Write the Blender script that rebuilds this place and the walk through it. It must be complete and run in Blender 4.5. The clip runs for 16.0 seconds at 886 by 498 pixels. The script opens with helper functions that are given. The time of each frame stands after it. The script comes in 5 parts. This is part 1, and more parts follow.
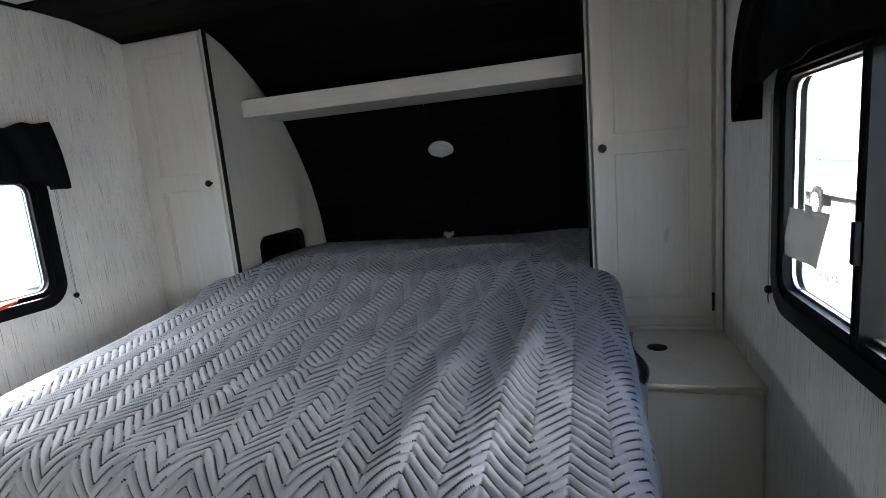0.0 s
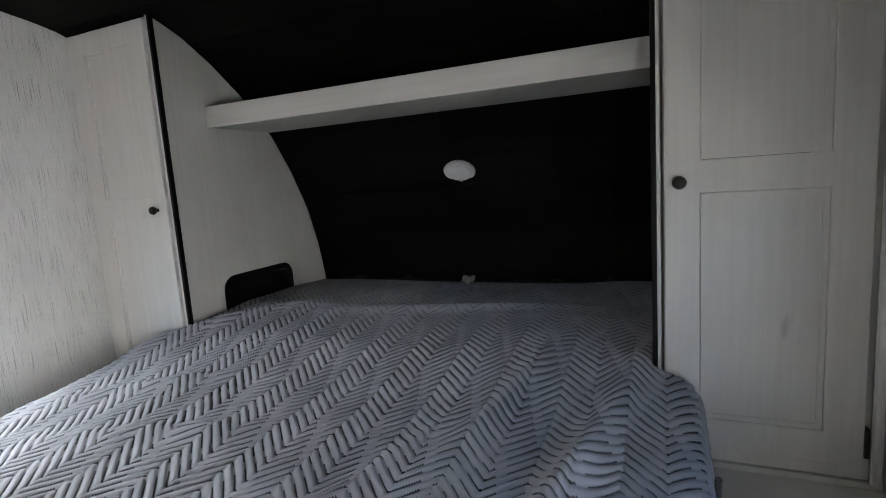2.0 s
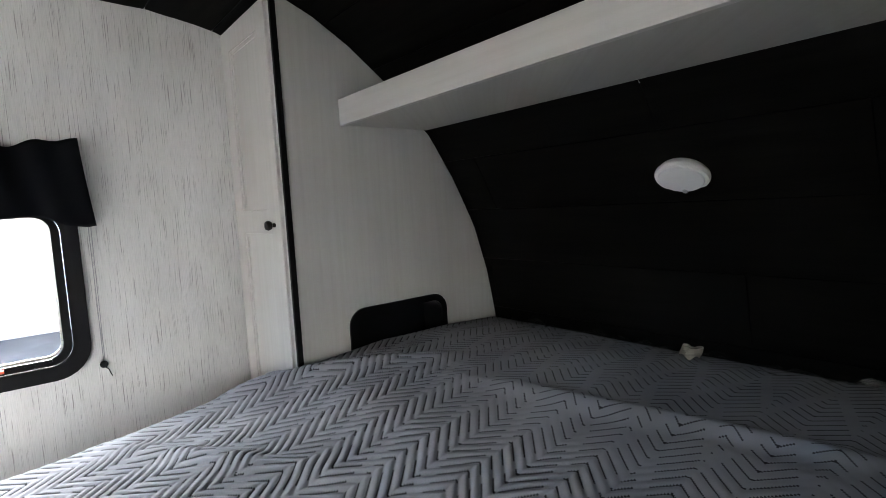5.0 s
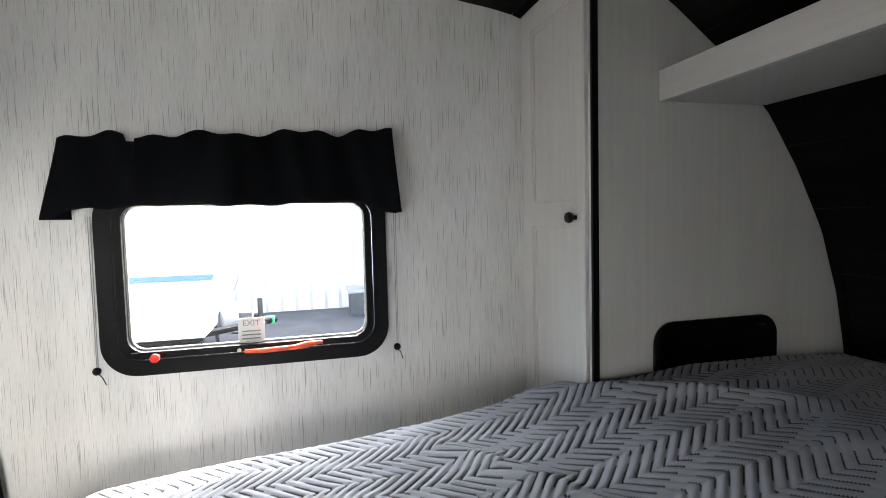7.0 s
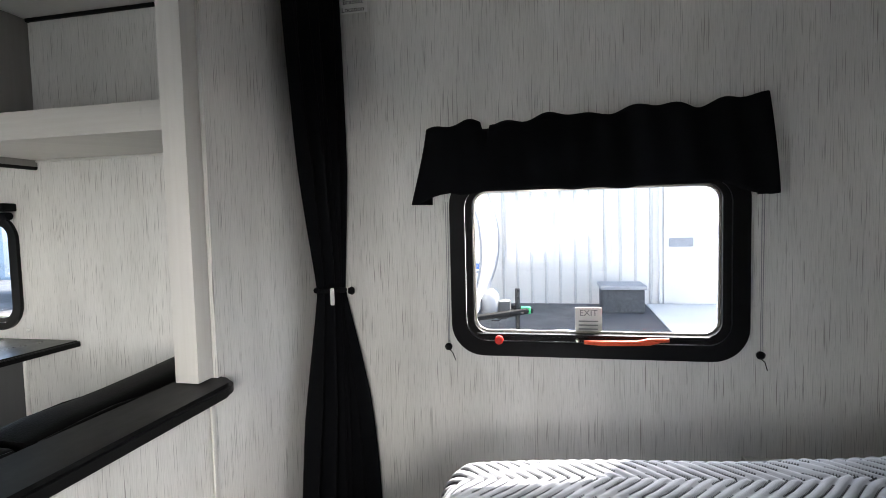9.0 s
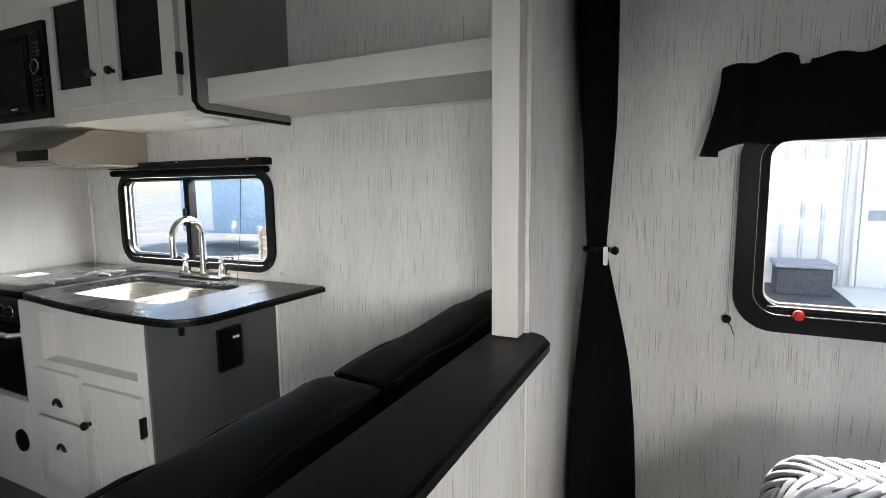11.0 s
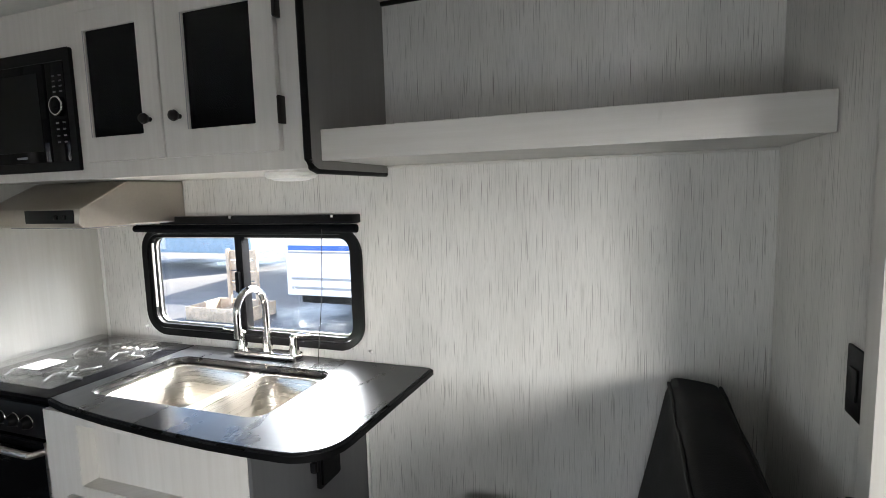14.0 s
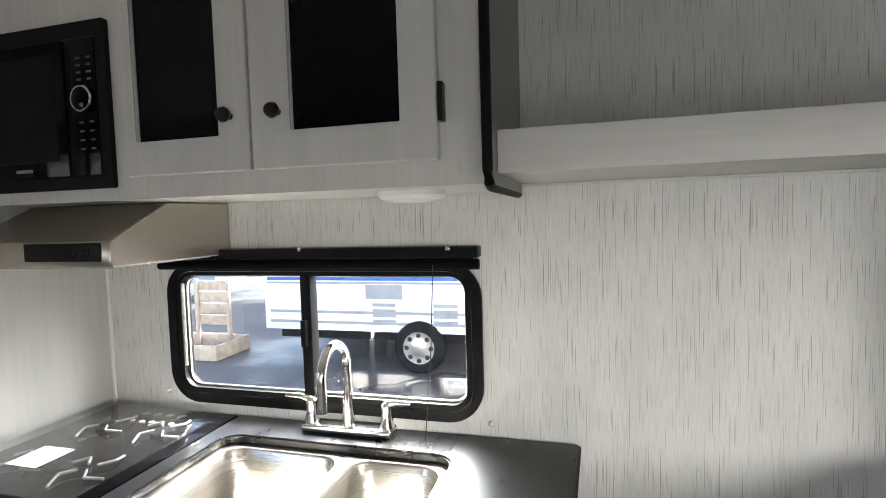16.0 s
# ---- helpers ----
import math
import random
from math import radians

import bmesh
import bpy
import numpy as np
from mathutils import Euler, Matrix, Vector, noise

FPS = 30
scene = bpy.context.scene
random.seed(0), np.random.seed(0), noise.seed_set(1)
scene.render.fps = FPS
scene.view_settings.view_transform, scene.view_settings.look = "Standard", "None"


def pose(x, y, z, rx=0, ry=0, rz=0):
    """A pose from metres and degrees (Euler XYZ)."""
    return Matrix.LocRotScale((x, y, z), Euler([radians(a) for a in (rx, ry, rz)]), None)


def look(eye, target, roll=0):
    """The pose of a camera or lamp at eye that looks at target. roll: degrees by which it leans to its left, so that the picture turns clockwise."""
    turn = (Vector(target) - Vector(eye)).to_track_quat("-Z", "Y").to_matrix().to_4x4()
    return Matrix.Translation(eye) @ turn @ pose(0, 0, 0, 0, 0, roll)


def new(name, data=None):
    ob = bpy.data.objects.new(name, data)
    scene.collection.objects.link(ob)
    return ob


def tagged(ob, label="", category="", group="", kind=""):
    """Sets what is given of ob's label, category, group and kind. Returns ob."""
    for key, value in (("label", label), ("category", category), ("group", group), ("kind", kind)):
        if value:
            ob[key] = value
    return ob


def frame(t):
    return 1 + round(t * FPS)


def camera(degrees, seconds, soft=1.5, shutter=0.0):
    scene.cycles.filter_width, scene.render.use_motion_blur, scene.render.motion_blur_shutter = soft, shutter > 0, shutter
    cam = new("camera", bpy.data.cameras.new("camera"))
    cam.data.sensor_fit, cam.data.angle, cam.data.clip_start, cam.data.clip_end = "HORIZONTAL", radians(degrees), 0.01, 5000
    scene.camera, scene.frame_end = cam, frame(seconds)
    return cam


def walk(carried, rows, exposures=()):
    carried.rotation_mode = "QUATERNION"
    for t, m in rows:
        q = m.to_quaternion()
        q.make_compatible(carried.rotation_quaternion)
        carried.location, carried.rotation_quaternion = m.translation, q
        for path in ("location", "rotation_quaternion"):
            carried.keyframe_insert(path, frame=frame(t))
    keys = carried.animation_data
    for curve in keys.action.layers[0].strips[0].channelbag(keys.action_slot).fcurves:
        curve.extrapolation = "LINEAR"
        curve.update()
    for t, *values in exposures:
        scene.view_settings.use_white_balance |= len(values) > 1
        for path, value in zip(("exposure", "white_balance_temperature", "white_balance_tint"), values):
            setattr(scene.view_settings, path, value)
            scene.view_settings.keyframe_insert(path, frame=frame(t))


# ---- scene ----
cam = camera(82.0, 16.0, 0.6)
PATH = [
    (0.0, (2.140, -2.076, 1.261), (1.578, -0.185, 0.931), -5.06),
    (0.5, (2.153, -1.902, 1.279), (1.587, -0.010, 0.962), -5.43),
    (1.0, (2.186, -1.727, 1.299), (1.513, 0.131, 0.988), -5.23),
    (1.5, (2.173, -1.578, 1.296), (1.448, 0.264, 1.012), -4.63),
    (2.0, (2.155, -1.362, 1.309), (1.361, 0.453, 1.038), -3.82),
    (2.5, (2.132, -1.213, 1.315), (1.256, 0.567, 1.058), -3.94),
    (3.0, (2.108, -1.056, 1.323), (1.123, 0.667, 1.082), -4.12),
    (5.3, (1.939, -0.614, 1.289), (0.331, 0.566, 1.140), -2.86),
    (5.5, (1.904, -0.608, 1.278), (0.254, 0.514, 1.147), -2.68),
    (6.0, (1.831, -0.611, 1.284), (0.073, 0.332, 1.147), -3.03),
    (6.5, (1.760, -0.653, 1.284), (-0.097, 0.076, 1.146), -1.88),
    (7.0, (1.698, -0.733, 1.269), (-0.236, -0.239, 1.151), -1.38),
    (7.5, (1.645, -0.823, 1.256), (-0.337, -0.595, 1.124), -1.29),
    (8.0, (1.609, -0.909, 1.249), (-0.387, -0.912, 1.126), -1.88),
    (8.5, (1.579, -0.958, 1.239), (-0.402, -1.197, 1.108), -2.21),
    (9.0, (1.573, -1.047, 1.246), (-0.381, -1.455, 1.131), -1.45),
    (9.5, (1.586, -1.159, 1.234), (-0.344, -1.669, 1.109), -0.86),
    (10.0, (1.609, -1.251, 1.223), (-0.266, -1.925, 1.050), -0.88),
    (12.3, (1.610, -1.766, 1.215), (-0.152, -2.679, 0.965), -0.32),
    (12.5, (1.598, -1.806, 1.225), (-0.175, -2.697, 0.977), 0.16),
    (13.0, (1.561, -1.916, 1.265), (-0.241, -2.744, 1.003), 0.13),
    (13.5, (1.564, -2.039, 1.354), (-0.271, -2.799, 1.116), -0.69),
    (14.0, (1.538, -2.161, 1.410), (-0.328, -2.848, 1.192), -1.56),
    (14.5, (1.467, -2.288, 1.445), (-0.422, -2.928, 1.304), -2.22),
    (15.0, (1.414, -2.438, 1.446), (-0.490, -3.042, 1.352), -0.58),
    (15.5, (1.374, -2.615, 1.449), (-0.549, -3.157, 1.345), -0.75),
    (16.0, (1.328, -2.760, 1.424), (-0.596, -3.293, 1.300), -1.64),
]
EXPOSURES = [(0.0, 3.3, 6450.0, 10.0), (3.0, 3.95, 6650.0, 10.0), (6.0, 4.0, 6650.0, 10.0), (7.0, 3.5, 6650.0, 10.0), (8.5, 2.75, 6600.0, 10.0), (10.2, 2.45, 6600.0, 10.0), (12.5, 2.65, 6550.0, 10.0), (14.5, 2.75, 6550.0, 10.0), (16.0, 2.7, 6650.0, 10.0)]
walk(cam, [(t, look(eye, target, roll)) for t, eye, target, roll in PATH], EXPOSURES)

# ---------- light ----------
SUN_DIR = Vector((1.0, -0.73, -1.2)).normalized()
world = bpy.data.worlds.new("sky_world")
scene.world = world
world.use_nodes = True
_wn = world.node_tree.nodes
_sky = _wn.new("ShaderNodeTexSky")
_sky.sky_type = "NISHITA"
_sky.sun_disc = False
_sky.sun_elevation = math.asin(-SUN_DIR.z)
_sky.sun_rotation = math.atan2(-SUN_DIR.x, -SUN_DIR.y)
_sky.air_density, _sky.dust_density, _sky.ozone_density = 0.8, 2.0, 0.4
world.node_tree.links.new(_sky.outputs[0], _wn["Background"].inputs[0])
_wn["Background"].inputs[1].default_value = 0.15
sun = new("sun", bpy.data.lights.new("sun", "SUN"))
sun.data.energy = 5.0
sun.data.angle = radians(0.6)
sun.data.color = (1.0, 0.965, 0.92)
sun.matrix_world = look((-20, 14, 24), Vector((-20, 14, 24)) + SUN_DIR)



def fill_lamp(eye, target, wide, high, watts, color=(0.94, 0.98, 1.0), spread=180):
    """An added area lamp that fills in for daylight, above or in an opening."""
    lamp_ob = new("sky_light", bpy.data.lights.new("sky_light", "AREA"))
    lamp_ob.data.shape, lamp_ob.data.size, lamp_ob.data.size_y, lamp_ob.data.energy = "RECTANGLE", wide, high, watts
    lamp_ob.data.color = color
    lamp_ob.data.spread = radians(spread)
    lamp_ob.matrix_world = look(eye, target)


# fill lamps added out of view to strengthen the daylight at the windows
fill_lamp((-1.0, -0.93, 2.15), (0.6, -0.93, 0.75), 1.6, 1.4, 30)
fill_lamp((4.6, 0.55, 1.55), (0.4, -1.5, 0.75), 2.0, 0.9, 80, (1.0, 0.985, 0.95))
fill_lamp((-1.0, -3.54, 2.1), (0.4, -3.54, 0.85), 1.4, 1.2, 50, spread=115)
# fill lamp just inside the added door's pane
fill_lamp((2.598, -2.32, 0.62), (0.0, -2.3, 0.45), 0.44, 0.9, 2.5)

# ---------- materials ----------
def material(name, color, rough=0.5, metal=0.0, spec=0.5):
    m = bpy.data.materials.new(name)
    m.use_nodes = True
    b = m.node_tree.nodes["Principled BSDF"]
    b.inputs["Base Color"].default_value = (*color, 1)
    b.inputs["Roughness"].default_value = rough
    b.inputs["Metallic"].default_value = metal
    b.inputs["Specular IOR Level"].default_value = spec
    return m, m.node_tree, b


def node(nt, kind, **values):
    n = nt.nodes.new(kind)
    for k, v in values.items():
        n.inputs[k].default_value = v
    return n


def coords(nt, scale, mix_xy=False):
    """World-size coordinates, scaled; mix_xy lays x + y along the first axis, for upright grain on walls of either heading."""
    tc = nt.nodes.new("ShaderNodeNewGeometry")
    src = tc.outputs["Position"]
    if mix_xy:
        sep = nt.nodes.new("ShaderNodeSeparateXYZ")
        nt.links.new(src, sep.inputs[0])
        add = nt.nodes.new("ShaderNodeMath")
        nt.links.new(sep.outputs[0], add.inputs[0])
        nt.links.new(sep.outputs[1], add.inputs[1])
        com = nt.nodes.new("ShaderNodeCombineXYZ")
        nt.links.new(add.outputs[0], com.inputs[0])
        nt.links.new(sep.outputs[2], com.inputs[2])
        src = com.outputs[0]
    mp = nt.nodes.new("ShaderNodeMapping")
    mp.inputs["Scale"].default_value = scale
    nt.links.new(src, mp.inputs["Vector"])
    return mp.outputs[0]


def ramp(nt, source, stops):
    r = nt.nodes.new("ShaderNodeValToRGB")
    el = r.color_ramp.elements
    while len(el) < len(stops):
        el.new(0.5)
    for e, (p, c) in zip(el, stops):
        e.position, e.color = p, (*c, 1)
    nt.links.new(source, r.inputs[0])
    return r.outputs[0]


def noise_tex(nt, vector, scale=1.0, detail=3.0, rough=0.5):
    n = node(nt, "ShaderNodeTexNoise", Scale=scale, Detail=detail, Roughness=rough)
    nt.links.new(vector, n.inputs["Vector"])
    return n.outputs["Fac"]


def mixed(nt, kind, fac, a, b):
    m = nt.nodes.new("ShaderNodeMix")
    m.data_type, m.blend_type = "RGBA", kind
    for sock, v in ((m.inputs[0], fac), (m.inputs[6], a), (m.inputs[7], b)):
        if isinstance(v, bpy.types.NodeSocket):
            nt.links.new(v, sock)
        elif isinstance(v, tuple):
            sock.default_value = (*v, 1)
        else:
            sock.default_value = v
    return m.outputs[2]


def bump(nt, b, height, strength, distance=0.002):
    n = node(nt, "ShaderNodeBump", Strength=strength, Distance=distance)
    nt.links.new(height, n.inputs["Height"])
    nt.links.new(n.outputs[0], b.inputs["Normal"])


def wear(name, color, rough=0.5, metal=0.0, spec=0.5, scale=6.0, amount=0.12, grain=90.0, bumps=0.1):
    """A plain surface with broad stains and a fine grain."""
    m, nt, b = material(name, color, rough, metal, spec)
    v = coords(nt, (1, 1, 1))
    broad, fine = noise_tex(nt, v, scale, 4), noise_tex(nt, v, grain, 2)
    lo, hi = tuple(c * (1 - amount) for c in color), tuple(min(1, c * (1 + amount)) for c in color)
    col = ramp(nt, broad, [(0.3, lo), (0.7, hi)])
    nt.links.new(mixed(nt, "OVERLAY", 0.12, col, ramp(nt, fine, [(0.2, (0.35,) * 3), (0.8, (0.65,) * 3)])), b.inputs["Base Color"])
    nt.links.new(ramp(nt, broad, [(0.2, (rough * 0.85,) * 3), (0.8, (min(1, rough * 1.15),) * 3)]), b.inputs["Roughness"])
    if bumps:
        bump(nt, b, fine, bumps)
    return m


def strie_wallpaper():
    m, nt, b = material("strie_wallpaper", (0.7, 0.69, 0.66), 0.62)
    thin = noise_tex(nt, coords(nt, (430, 1, 6), True), 1.0, 1.0)
    short = noise_tex(nt, coords(nt, (620, 1, 26), True), 1.0, 1.0)
    patch = noise_tex(nt, coords(nt, (9, 1, 3), True), 1.0, 3)
    grain = noise_tex(nt, coords(nt, (520, 1, 14), True), 1.0, 2)
    base = ramp(nt, patch, [(0.3, (0.62, 0.615, 0.59)), (0.7, (0.72, 0.71, 0.685))])
    base = mixed(nt, "MULTIPLY", 1.0, base, ramp(nt, grain, [(0.35, (0.88,) * 3), (0.6, (1, 1, 1))]))
    s1 = ramp(nt, thin, [(0.63, (0, 0, 0)), (0.68, (0.9, 0.9, 0.9))])
    s2 = ramp(nt, short, [(0.67, (0, 0, 0)), (0.71, (0.7,) * 3)])
    col = mixed(nt, "MIX", s1, base, (0.27, 0.265, 0.25))
    col = mixed(nt, "MIX", s2, col, (0.4, 0.39, 0.37))
    nt.links.new(col, b.inputs["Base Color"])
    bump(nt, b, thin, 0.15)
    return m


def washed_wood(name, color, dark=0.8, rough=0.45, knots=True, along=False):
    m, nt, b = material(name, color, rough)
    grain = noise_tex(nt, coords(nt, (2.2, 1, 60) if along else (60, 1, 2.2), True), 1.0, 5, 0.6)
    broad = noise_tex(nt, coords(nt, (1.1, 1, 7) if along else (7, 1, 1.1), True), 1.0, 4)
    lo = tuple(c * dark for c in color)
    col = ramp(nt, broad, [(0.3, lo), (0.62, color)])
    col = mixed(nt, "MULTIPLY", 0.45, col, ramp(nt, grain, [(0.35, (0.86, 0.85, 0.83)), (0.6, (1, 1, 1))]))
    if knots:
        k = noise_tex(nt, coords(nt, (16, 1, 5), True), 1.0, 2)
        col = mixed(nt, "MIX", ramp(nt, k, [(0.73, (0, 0, 0)), (0.8, (0.55,) * 3)]), col, tuple(c * 0.55 for c in color))
    nt.links.new(col, b.inputs["Base Color"])
    bump(nt, b, grain, 0.12)
    return m


def dark_plank():
    m, nt, b = material("dark_plank", (0.02, 0.018, 0.016), 0.65, 0, 0.06)
    info = nt.nodes.new("ShaderNodeObjectInfo")
    v = coords(nt, (3, 40, 40))
    add = nt.nodes.new("ShaderNodeVectorMath")
    nt.links.new(v, add.inputs[0])
    nt.links.new(info.outputs["Random"], add.inputs[1])
    grain = noise_tex(nt, add.outputs[0], 1.0, 6, 0.65)
    broad = noise_tex(nt, coords(nt, (1.5, 6, 6)), 1.0, 3)
    col = ramp(nt, grain, [(0.3, (0.0012, 0.0011, 0.001)), (0.75, (0.011, 0.0098, 0.0085))])
    col = mixed(nt, "MULTIPLY", 0.8, col, ramp(nt, broad, [(0.3, (0.45,) * 3), (0.7, (1, 1, 1))]))
    col = mixed(nt, "MULTIPLY", 0.7, col, ramp(nt, info.outputs["Random"], [(0, (0.6,) * 3), (1, (1, 1, 1))]))
    nt.links.new(col, b.inputs["Base Color"])
    bump(nt, b, grain, 0.25)
    return m


def fabric(name, color, rough=0.9, weave=900.0, sheen=0.2):
    m, nt, b = material(name, color, rough, 0, 0.1)
    b.inputs["Sheen Weight"].default_value = sheen
    v = coords(nt, (1, 1, 1))
    fine, broad = noise_tex(nt, v, weave, 2), noise_tex(nt, v, 5, 3)
    lo, hi = tuple(c * 0.8 for c in color), tuple(c * 1.15 for c in color)
    nt.links.new(ramp(nt, broad, [(0.3, lo), (0.7, hi)]), b.inputs["Base Color"])
    bump(nt, b, fine, 0.25, 0.001)
    return m


def brushed_steel():
    m, nt, b = material("brushed_steel", (0.72, 0.68, 0.62), 0.24, 1.0)
    n = noise_tex(nt, coords(nt, (4, 4, 900)), 1.0, 1)
    nt.links.new(ramp(nt, n, [(0.3, (0.27,) * 3), (0.7, (0.295,) * 3)]), b.inputs["Roughness"])
    return m


def stone_black(name="black_countertop", lo=(0.006,) * 3, hi=(0.013, 0.0135, 0.015), rough=0.28, spec=0.42):
    m, nt, b = material(name, hi, rough, 0, spec)
    n = noise_tex(nt, coords(nt, (4, 9, 9)), 1.0, 8, 0.62)
    speck = noise_tex(nt, coords(nt, (300, 300, 300)), 1.0, 1)
    col = ramp(nt, n, [(0.35, lo), (0.72, hi)])
    nt.links.new(mixed(nt, "ADD", 0.5, col, ramp(nt, speck, [(0.7, (0, 0, 0)), (0.78, (0.02,) * 3)])), b.inputs["Base Color"])
    nt.links.new(ramp(nt, n, [(0.3, (rough * 0.8,) * 3), (0.7, (rough * 1.3,) * 3)]), b.inputs["Roughness"])
    return m


def clear(name, rough=0.0, tint=(1, 1, 1), reflect=0.05):
    m = bpy.data.materials.new(name)
    m.use_nodes = True
    nt = m.node_tree
    nt.nodes.remove(nt.nodes["Principled BSDF"])
    out = nt.nodes["Material Output"]
    tr = nt.nodes.new("ShaderNodeBsdfTransparent")
    tr.inputs[0].default_value = (*tint, 1)
    gl = node(nt, "ShaderNodeBsdfGlossy", Roughness=rough)
    lw = node(nt, "ShaderNodeLayerWeight", Blend=0.5)
    pw = nt.nodes.new("ShaderNodeMath")
    pw.operation = "POWER"
    pw.inputs[1].default_value = 4.0
    nt.links.new(lw.outputs["Facing"], pw.inputs[0])
    sc = nt.nodes.new("ShaderNodeMath")
    sc.operation = "MULTIPLY_ADD"
    sc.inputs[1].default_value, sc.inputs[2].default_value = 0.7, reflect
    nt.links.new(pw.outputs[0], sc.inputs[0])
    mx = nt.nodes.new("ShaderNodeMixShader")
    nt.links.new(sc.outputs[0], mx.inputs[0])
    nt.links.new(tr.outputs[0], mx.inputs[1])
    nt.links.new(gl.outputs[0], mx.inputs[2])
    nt.links.new(mx.outputs[0], out.inputs[0])
    return m


def asphalt():
    m, nt, b = material("wet_asphalt", (0.06, 0.06, 0.062), 0.6)
    n, f = noise_tex(nt, coords(nt, (0.35, 0.35, 1)), 1.0, 5), noise_tex(nt, coords(nt, (40, 40, 40)), 1.0, 3)
    col = ramp(nt, n, [(0.3, (0.045, 0.045, 0.047)), (0.6, (0.08, 0.079, 0.077)), (0.75, (0.13, 0.127, 0.12))])
    nt.links.new(mixed(nt, "OVERLAY", 0.4, col, ramp(nt, f, [(0.3, (0.3,) * 3), (0.7, (0.7,) * 3)])), b.inputs["Base Color"])
    nt.links.new(ramp(nt, n, [(0.35, (0.25,) * 3), (0.6, (0.8,) * 3)]), b.inputs["Roughness"])
    bump(nt, b, f, 0.4, 0.01)
    return m


PAPER = strie_wallpaper()
CAB = washed_wood("whitewashed_wood", (0.60, 0.585, 0.555), 0.92)
CAB_H = washed_wood("whitewashed_board", (0.60, 0.585, 0.555), 0.92, along=True)
# pale laminate made darker in colour for the shaded cabinet end
SHADED_PANEL = washed_wood("greige_laminate", (0.24, 0.232, 0.222), 0.92, 0.45, False)
PANEL = washed_wood("pale_laminate", (0.50, 0.495, 0.465), 0.94)
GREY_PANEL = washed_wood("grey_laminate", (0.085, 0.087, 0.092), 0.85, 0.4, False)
PLANK = dark_plank()
CEIL = wear("ceiling_vinyl", (0.66, 0.65, 0.62), 0.6, amount=0.05, scale=3)
WHITE = wear("white_plastic", (0.74, 0.74, 0.72), 0.4, amount=0.05, bumps=0.03)
DIFF = wear("lamp_diffuser", (0.7, 0.71, 0.72), 0.3, amount=0.04, bumps=0.0)
BLACK = wear("black_plastic", (0.004, 0.004, 0.0045), 0.38, spec=0.12, amount=0.2, bumps=0.05)
RUBBER = wear("black_trim", (0.005, 0.005, 0.005), 0.5, spec=0.12, amount=0.2)
KNOB = wear("dark_bronze", (0.018, 0.015, 0.013), 0.35, 0.6, amount=0.3)
GLOSS = wear("black_glass", (0.003, 0.003, 0.0035), 0.07, spec=0.1, amount=0.1, bumps=0.0)
CURTAIN = fabric("black_curtain_cloth", (0.003, 0.0034, 0.0045), 0.95, 700, 0.0)
QUILT = fabric("grey_quilt_cloth", (0.255, 0.262, 0.287), 0.75, 1200, 0.15)
# thread colour darkened to hold the shade of the quilt's grooves
SEAM_SHADE = fabric("dark_grey_thread", (0.032, 0.033, 0.037), 0.9, 1500, 0.0)
FROST = wear("obscure_glass", (0.7, 0.72, 0.73), 0.5, amount=0.03)
SHEET = fabric("white_ticking", (0.6, 0.59, 0.57), 0.85)
LEATHER = wear("black_leatherette", (0.0042, 0.0042, 0.0045), 0.55, spec=0.07, grain=260, bumps=0.3)
STEEL = brushed_steel()
CHROME, _, _ = material("polished_steel", (0.68, 0.66, 0.63), 0.12, 1.0)
HOOD = wear("satin_steel", (0.5, 0.46, 0.4), 0.36, 1.0, amount=0.06, scale=2.0, bumps=0.0)
STONE = stone_black()
LEDGE = stone_black("black_wood_ledge", (0.003,) * 3, (0.010, 0.010, 0.0105), 0.42, 0.1)
GLASS = clear("window_glass")
FILM = clear("clear_plastic_film", 0.12)
FLOOR = washed_wood("dark_vinyl_floor", (0.06, 0.046, 0.038), 0.6, 0.4)
RED = wear("red_plastic", (0.62, 0.03, 0.02), 0.35, amount=0.1)
ORANGE = wear("red_orange_plastic", (0.7, 0.08, 0.025), 0.35, amount=0.1)
GREEN = wear("green_plastic", (0.02, 0.35, 0.12), 0.4)
PAPER_WHITE = wear("white_paper", (0.8, 0.8, 0.79), 0.7, amount=0.04)
INK = wear("black_ink", (0.015,) * 3, 0.6)
INK_RED = wear("red_ink", (0.5, 0.03, 0.03), 0.6)
TAN = wear("raw_pine", (0.55, 0.43, 0.31), 0.75, scale=9, amount=0.25)
ASPHALT = asphalt()
SIDING = wear("pale_steel_siding", (0.74, 0.715, 0.655), 0.5, amount=0.05, scale=1.5)
CONCRETE = wear("pale_concrete", (0.42, 0.41, 0.39), 0.85, scale=0.8, amount=0.15, grain=40)
RV_WHITE = wear("white_gelcoat", (0.78, 0.78, 0.78), 0.25, amount=0.03, scale=1)
RV_BLUE = wear("blue_stripe", (0.03, 0.12, 0.42), 0.3)
FAINT = wear("faint_print", (0.07, 0.07, 0.07), 0.5)
# siding colour darkened, so that the ribs show as shadow lines
RIB_SHADE = wear("steel_rib", (0.55, 0.535, 0.49), 0.5)
RV_GREY = wear("grey_stripe", (0.28, 0.29, 0.3), 0.35)
TYRE = wear("tyre_rubber", (0.014, 0.014, 0.014), 0.8, spec=0.1, amount=0.3)
STONEBOX = wear("grey_cast_stone", (0.075, 0.078, 0.08), 0.9, scale=25, amount=0.5)


# ---------- mesh helpers ----------
def mx(d, a, b):
    return (d, a, b)


def my(d, a, b):
    return (a, d, b)


def mz(d, a, b):
    return (a, b, d)


